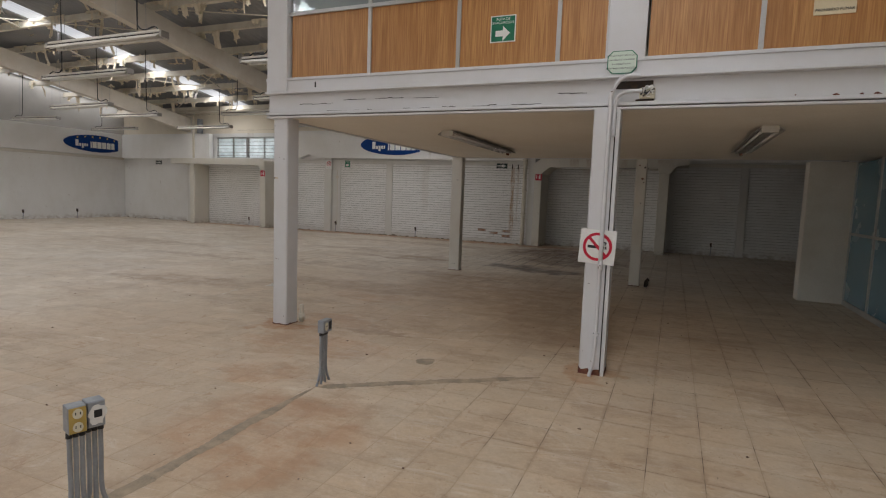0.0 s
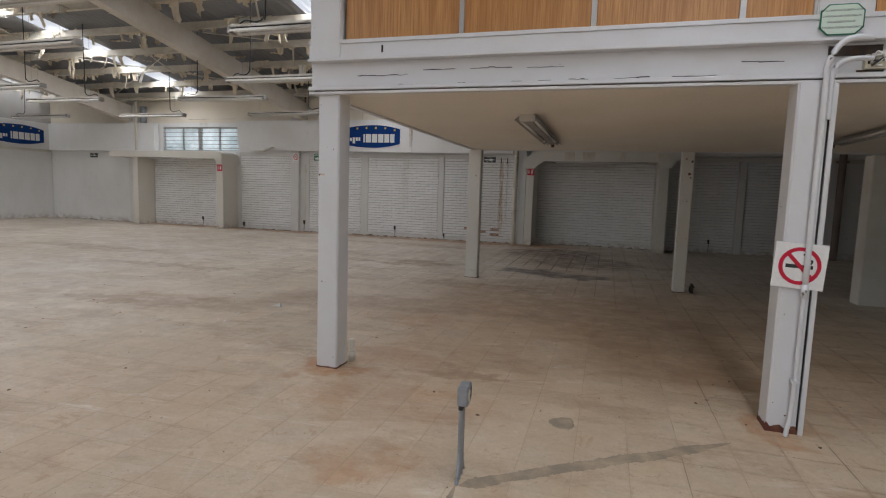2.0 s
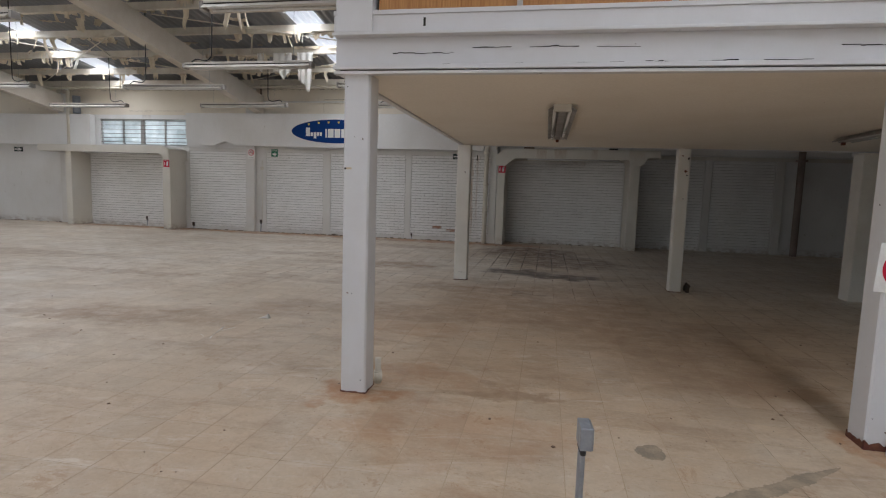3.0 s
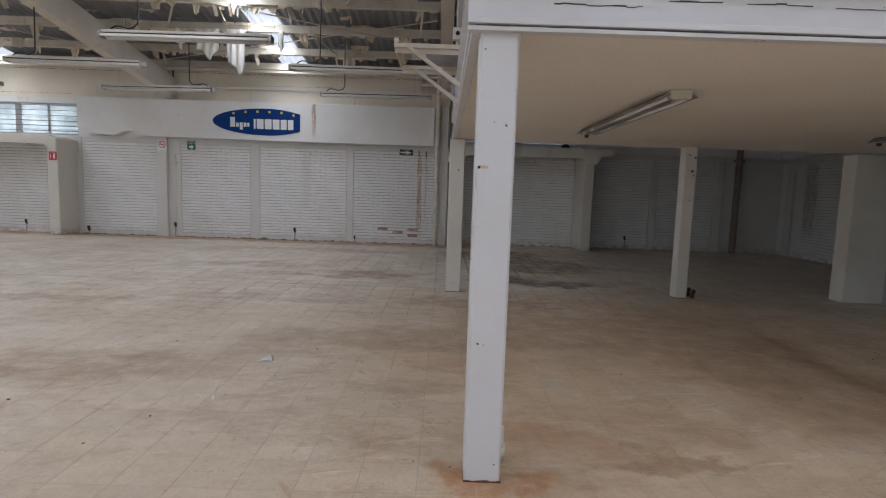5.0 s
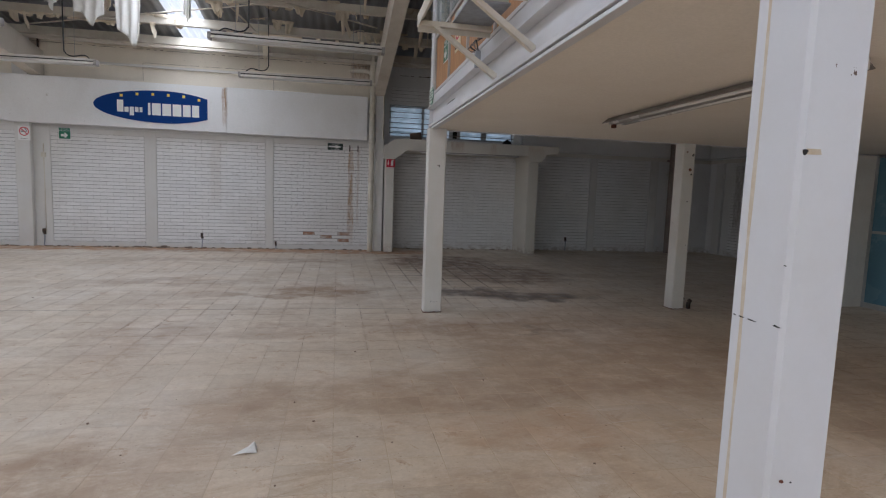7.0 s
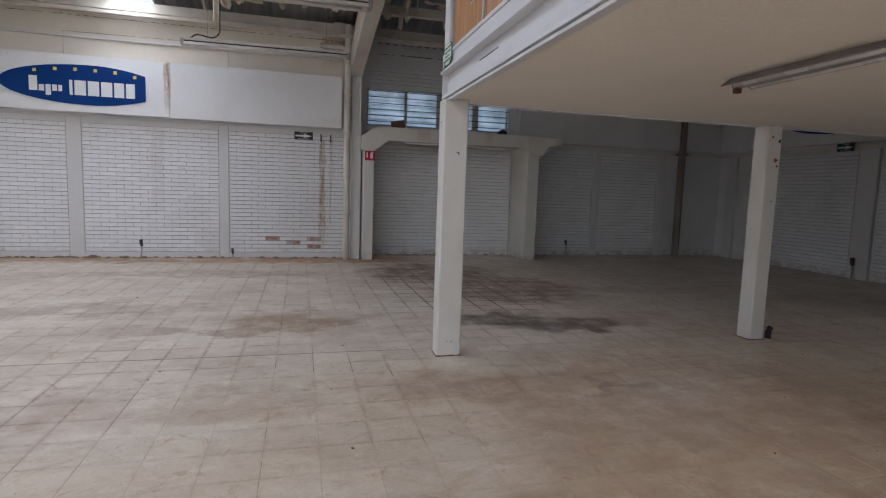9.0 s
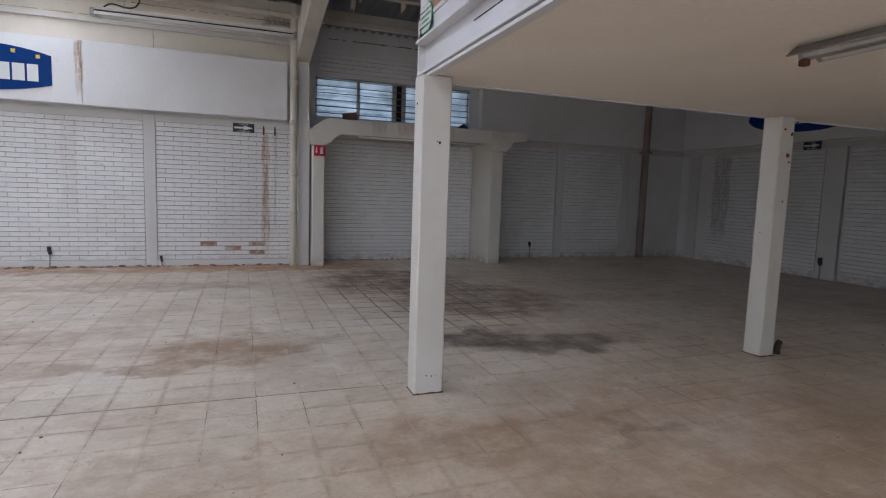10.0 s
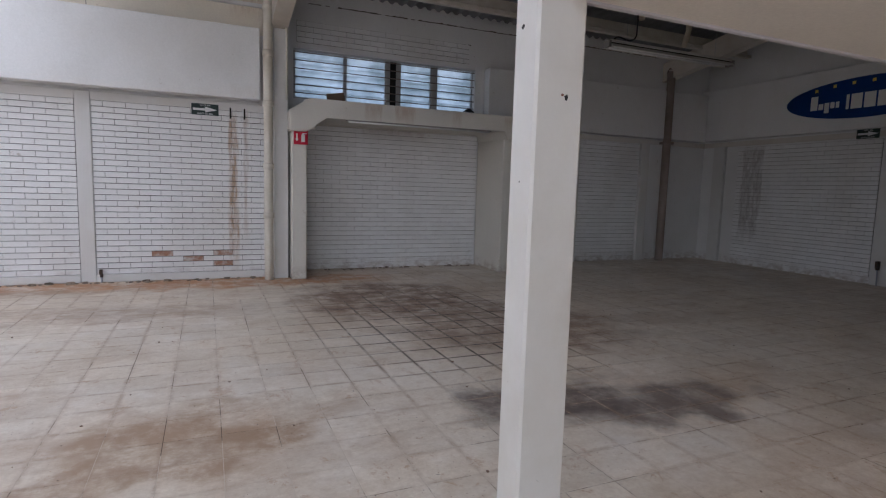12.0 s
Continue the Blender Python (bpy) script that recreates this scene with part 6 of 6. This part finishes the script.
for k, (x, j) in enumerate(((-10.6, 2), (-6.4, 3), (-9.9, 4), (-6.0, 5), (-14.9, 2), (-13.2, 3), (-17.6, 4), (-14.2, 5), (-7.0, 1), (-17.0, 6), (-10.4, 6), (-13.0, 1))):
    y0, y1 = PURLIN_Y[j], PURLIN_Y[j + 1]
    bm = bmesh.new()
    tube(bm, [(x, y0, roof_z(y0) - 0.19), (x + r7.uniform(-0.9, 0.9), y1, roof_z(y1) - 0.06)], 0.022, 4)
    solid("purlin_brace", bm, M_CREAM, "thin cream steel brace between two purlins", kind="structure")

# ---- brickwork ----
BL, BH = 0.28, 0.083


def brick_cells(a0, a1, z0, z1, g=0.0013):
    rows = round((z1 - z0) / BH)
    bh = (z1 - z0) / rows
    for r in range(rows):
        a = a0 - (BL / 2 if r % 2 else 0)
        while a < a1 - 0.001:
            lo, hi = max(a, a0), min(a + BL, a1)
            if a1 - hi < 0.06:
                hi = a1
            yield lo + g, hi - g, z0 + r * bh + 0.0035, z0 + (r + 1) * bh - 0.0028
            if hi == a1:
                break
            a += BL


def brick_mesh(w, h, d, name, material):
    c = 0.004
    bm = bmesh.new()
    back = [bm.verts.new((x, 0, z)) for x, z in ((-w / 2, 0), (w / 2, 0), (w / 2, h), (-w / 2, h))]
    front = [bm.verts.new((x, -d, z)) for x, z in ((-w / 2 + 0.0022, c), (w / 2 - 0.0022, c), (w / 2 - 0.0022, h - c), (-w / 2 + 0.0022, h - c))]
    bm.faces.new(front)
    for i in range(4):
        bm.faces.new((back[i], back[(i + 1) % 4], front[(i + 1) % 4], front[i]))
    return mesh_of(bm, name, material)


def joined_bricks(name, parent, to_world, panels, depth=0.011, gap=0.0013):
    verts, faces = [], []
    r2 = random.Random(len(panels) * 13 + 5)
    c, e = 0.003, 0.0022
    inv = parent.matrix_world.inverted() if parent.matrix_world != Matrix() else Matrix.Translation(-parent.location)
    for a0, a1, z0, z1 in panels:
        for lo, hi, b, t in brick_cells(a0, a1, z0, z1, gap if a0 > -12 else 0.0):
            d = depth + r2.uniform(-0.002, 0.003)
            n = len(verts)
            for a, z, q in ((lo, b, 0), (hi, b, 0), (hi, t, 0), (lo, t, 0), (lo + e, b + c, d), (hi - e, b + c, d), (hi - e, t - c, d), (lo + e, t - c, d)):
                verts.append(inv @ Vector(to_world(a, z, q)))
            faces += [(n + 4, n + 5, n + 6, n + 7)] + [(n + i, n + (i + 1) % 4, n + 4 + (i + 1) % 4, n + 4 + i) for i in range(4)]
    me = bpy.data.meshes.new(name)
    me.from_pydata(verts, [], faces)
    me.materials.append(M_BRICK)
    bm = bmesh.new()
    bm.from_mesh(me)
    bmesh.ops.recalc_face_normals(bm, faces=bm.faces)
    bm.to_mesh(me)
    bm.free()
    ob = new(name, me)
    ob.parent = parent
    return tagged(ob, kind="stuff")


def joint_panel(rows, material=None):
    for a in rows:
        solid("mortar_panel", boxes(a), material or M_JOINT, "grey recessed mortar behind painted bricks", kind="structure")


bpy.context.view_layer.update()
NP = [(-14.345, -12.255, 0.11, 2.56), (-11.595, -9.665, 0.11, 2.56), (-9.395, -6.975, 0.11, 2.56)]
joint_panel([(a0, a1, NW_Y - 0.012, NW_Y - 0.001, z0, z1) for a0, a1, z0, z1 in NP + [(-6.775, -4.365, 0.11, 2.56), (-18.15, -14.8, 0.1, 2.4), (-18.93, -18.45, 0.12, 2.4)]])
joined_bricks("brickwork", wall_north, lambda a, z, q: (a, NW_Y - 0.012 - q, z), NP + [(-18.15, -14.8, 0.1, 2.4), (-18.93, -18.45, 0.12, 2.4)])
NEP = [(-3.86, -0.47, 0.1, 2.5), (0.0, 1.73, 0.1, 2.6), (1.97, 3.6, 0.1, 2.6), (-3.9, -0.7, 3.85, 4.2)]
joint_panel([(a0, a1, NE_Y - 0.012, NE_Y - 0.001, z0, z1) for a0, a1, z0, z1 in NEP], M_JOINTFILLED)
joined_bricks("brickwork", wall_north_east, lambda a, z, q: (a, NE_Y - 0.012 - q, z), NEP, gap=0.0011)
EP = [(14.35, 17.2, 0.12, 2.58), (10.8, 13.85, 0.12, 2.58)]
joint_panel([(EAST - 0.012, EAST - 0.001, a0, a1, z0, z1) for a0, a1, z0, z1 in EP], M_JOINTFILLED)
joined_bricks("brickwork", wall_east, lambda a, z, q: (EAST - 0.012 - q, a, z), EP, gap=0.0011)

shared = {}
r3 = random.Random(11)
CHIPPED = ((-5.98, 0.41), (-5.6, 0.33), (-5.22, 0.41), (-5.0, 0.25))
for lo, hi, b, t in brick_cells(-6.775, -4.365, 0.11, 2.56):
    w, h = round(hi - lo, 3), round(t - b, 3)
    mid = ((lo + hi) / 2, (b + t) / 2)
    raw = any(abs(mid[0] - x) < 0.138 and abs(mid[1] - z) < 0.041 for x, z in CHIPPED)
    key = (w, raw)
    if key not in shared:
        shared[key] = brick_mesh(w, h, 0.011, "brick", M_RAW if raw else M_BRICK)
    ob = new("brick", shared[key])
    ob.parent = wall_north
    ob.location = Vector((mid[0], NW_Y - 0.012 - r3.uniform(-0.002, 0.001), b)) - wall_north.location

# ---- floor tiles ----
TP = 0.307
X0, Y0 = -5.26, 10.56
JW = 0.0018


def tile_ring(x0, x1, y0, y1):
    c = 0.0008
    return [(x0, y0, -0.0009), (x1, y0, -0.0009), (x1, y1, -0.0009), (x0, y1, -0.0009), (x0 + c, y0 + c, 0), (x1 - c, y0 + c, 0), (x1 - c, y1 - c, 0), (x0 + c, y1 - c, 0)]


TF = [(4, 5, 6, 7), (0, 1, 5, 4), (1, 2, 6, 5), (2, 3, 7, 6), (3, 0, 4, 7)]
single = bpy.data.meshes.new("tile")
single.from_pydata(tile_ring(-TP / 2 + JW, TP / 2 - JW, -TP / 2 + JW, TP / 2 - JW), [], TF)
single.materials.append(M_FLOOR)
verts, faces = [], []
i0, i1 = int((WEST - X0) / TP) - 1, int((EAST - X0) / TP) + 1
j0, j1 = int((SOUTH - Y0) / TP) - 1, int((NE_Y - Y0) / TP) + 1
r4 = random.Random(3)
for i in range(i0, i1 + 1):
    for j in range(j0, j1 + 1):
        x, y = X0 + (i + 0.5) * TP, Y0 + (j + 0.5) * TP
        dz = r4.uniform(-0.0003, 0.0003)
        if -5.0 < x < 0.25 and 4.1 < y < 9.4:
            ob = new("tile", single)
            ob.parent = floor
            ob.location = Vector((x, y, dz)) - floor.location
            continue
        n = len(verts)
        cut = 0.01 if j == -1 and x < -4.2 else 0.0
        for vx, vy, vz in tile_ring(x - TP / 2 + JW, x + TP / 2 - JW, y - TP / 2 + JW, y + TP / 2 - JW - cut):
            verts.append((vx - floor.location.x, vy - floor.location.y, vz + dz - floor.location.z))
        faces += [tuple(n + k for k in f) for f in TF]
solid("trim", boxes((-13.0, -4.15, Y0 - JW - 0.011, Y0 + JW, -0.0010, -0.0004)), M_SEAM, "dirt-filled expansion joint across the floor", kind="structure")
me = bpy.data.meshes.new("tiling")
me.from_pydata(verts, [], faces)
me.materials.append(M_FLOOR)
tiling = new("tiling", me)
tiling.parent = floor
tagged(tiling, kind="stuff")
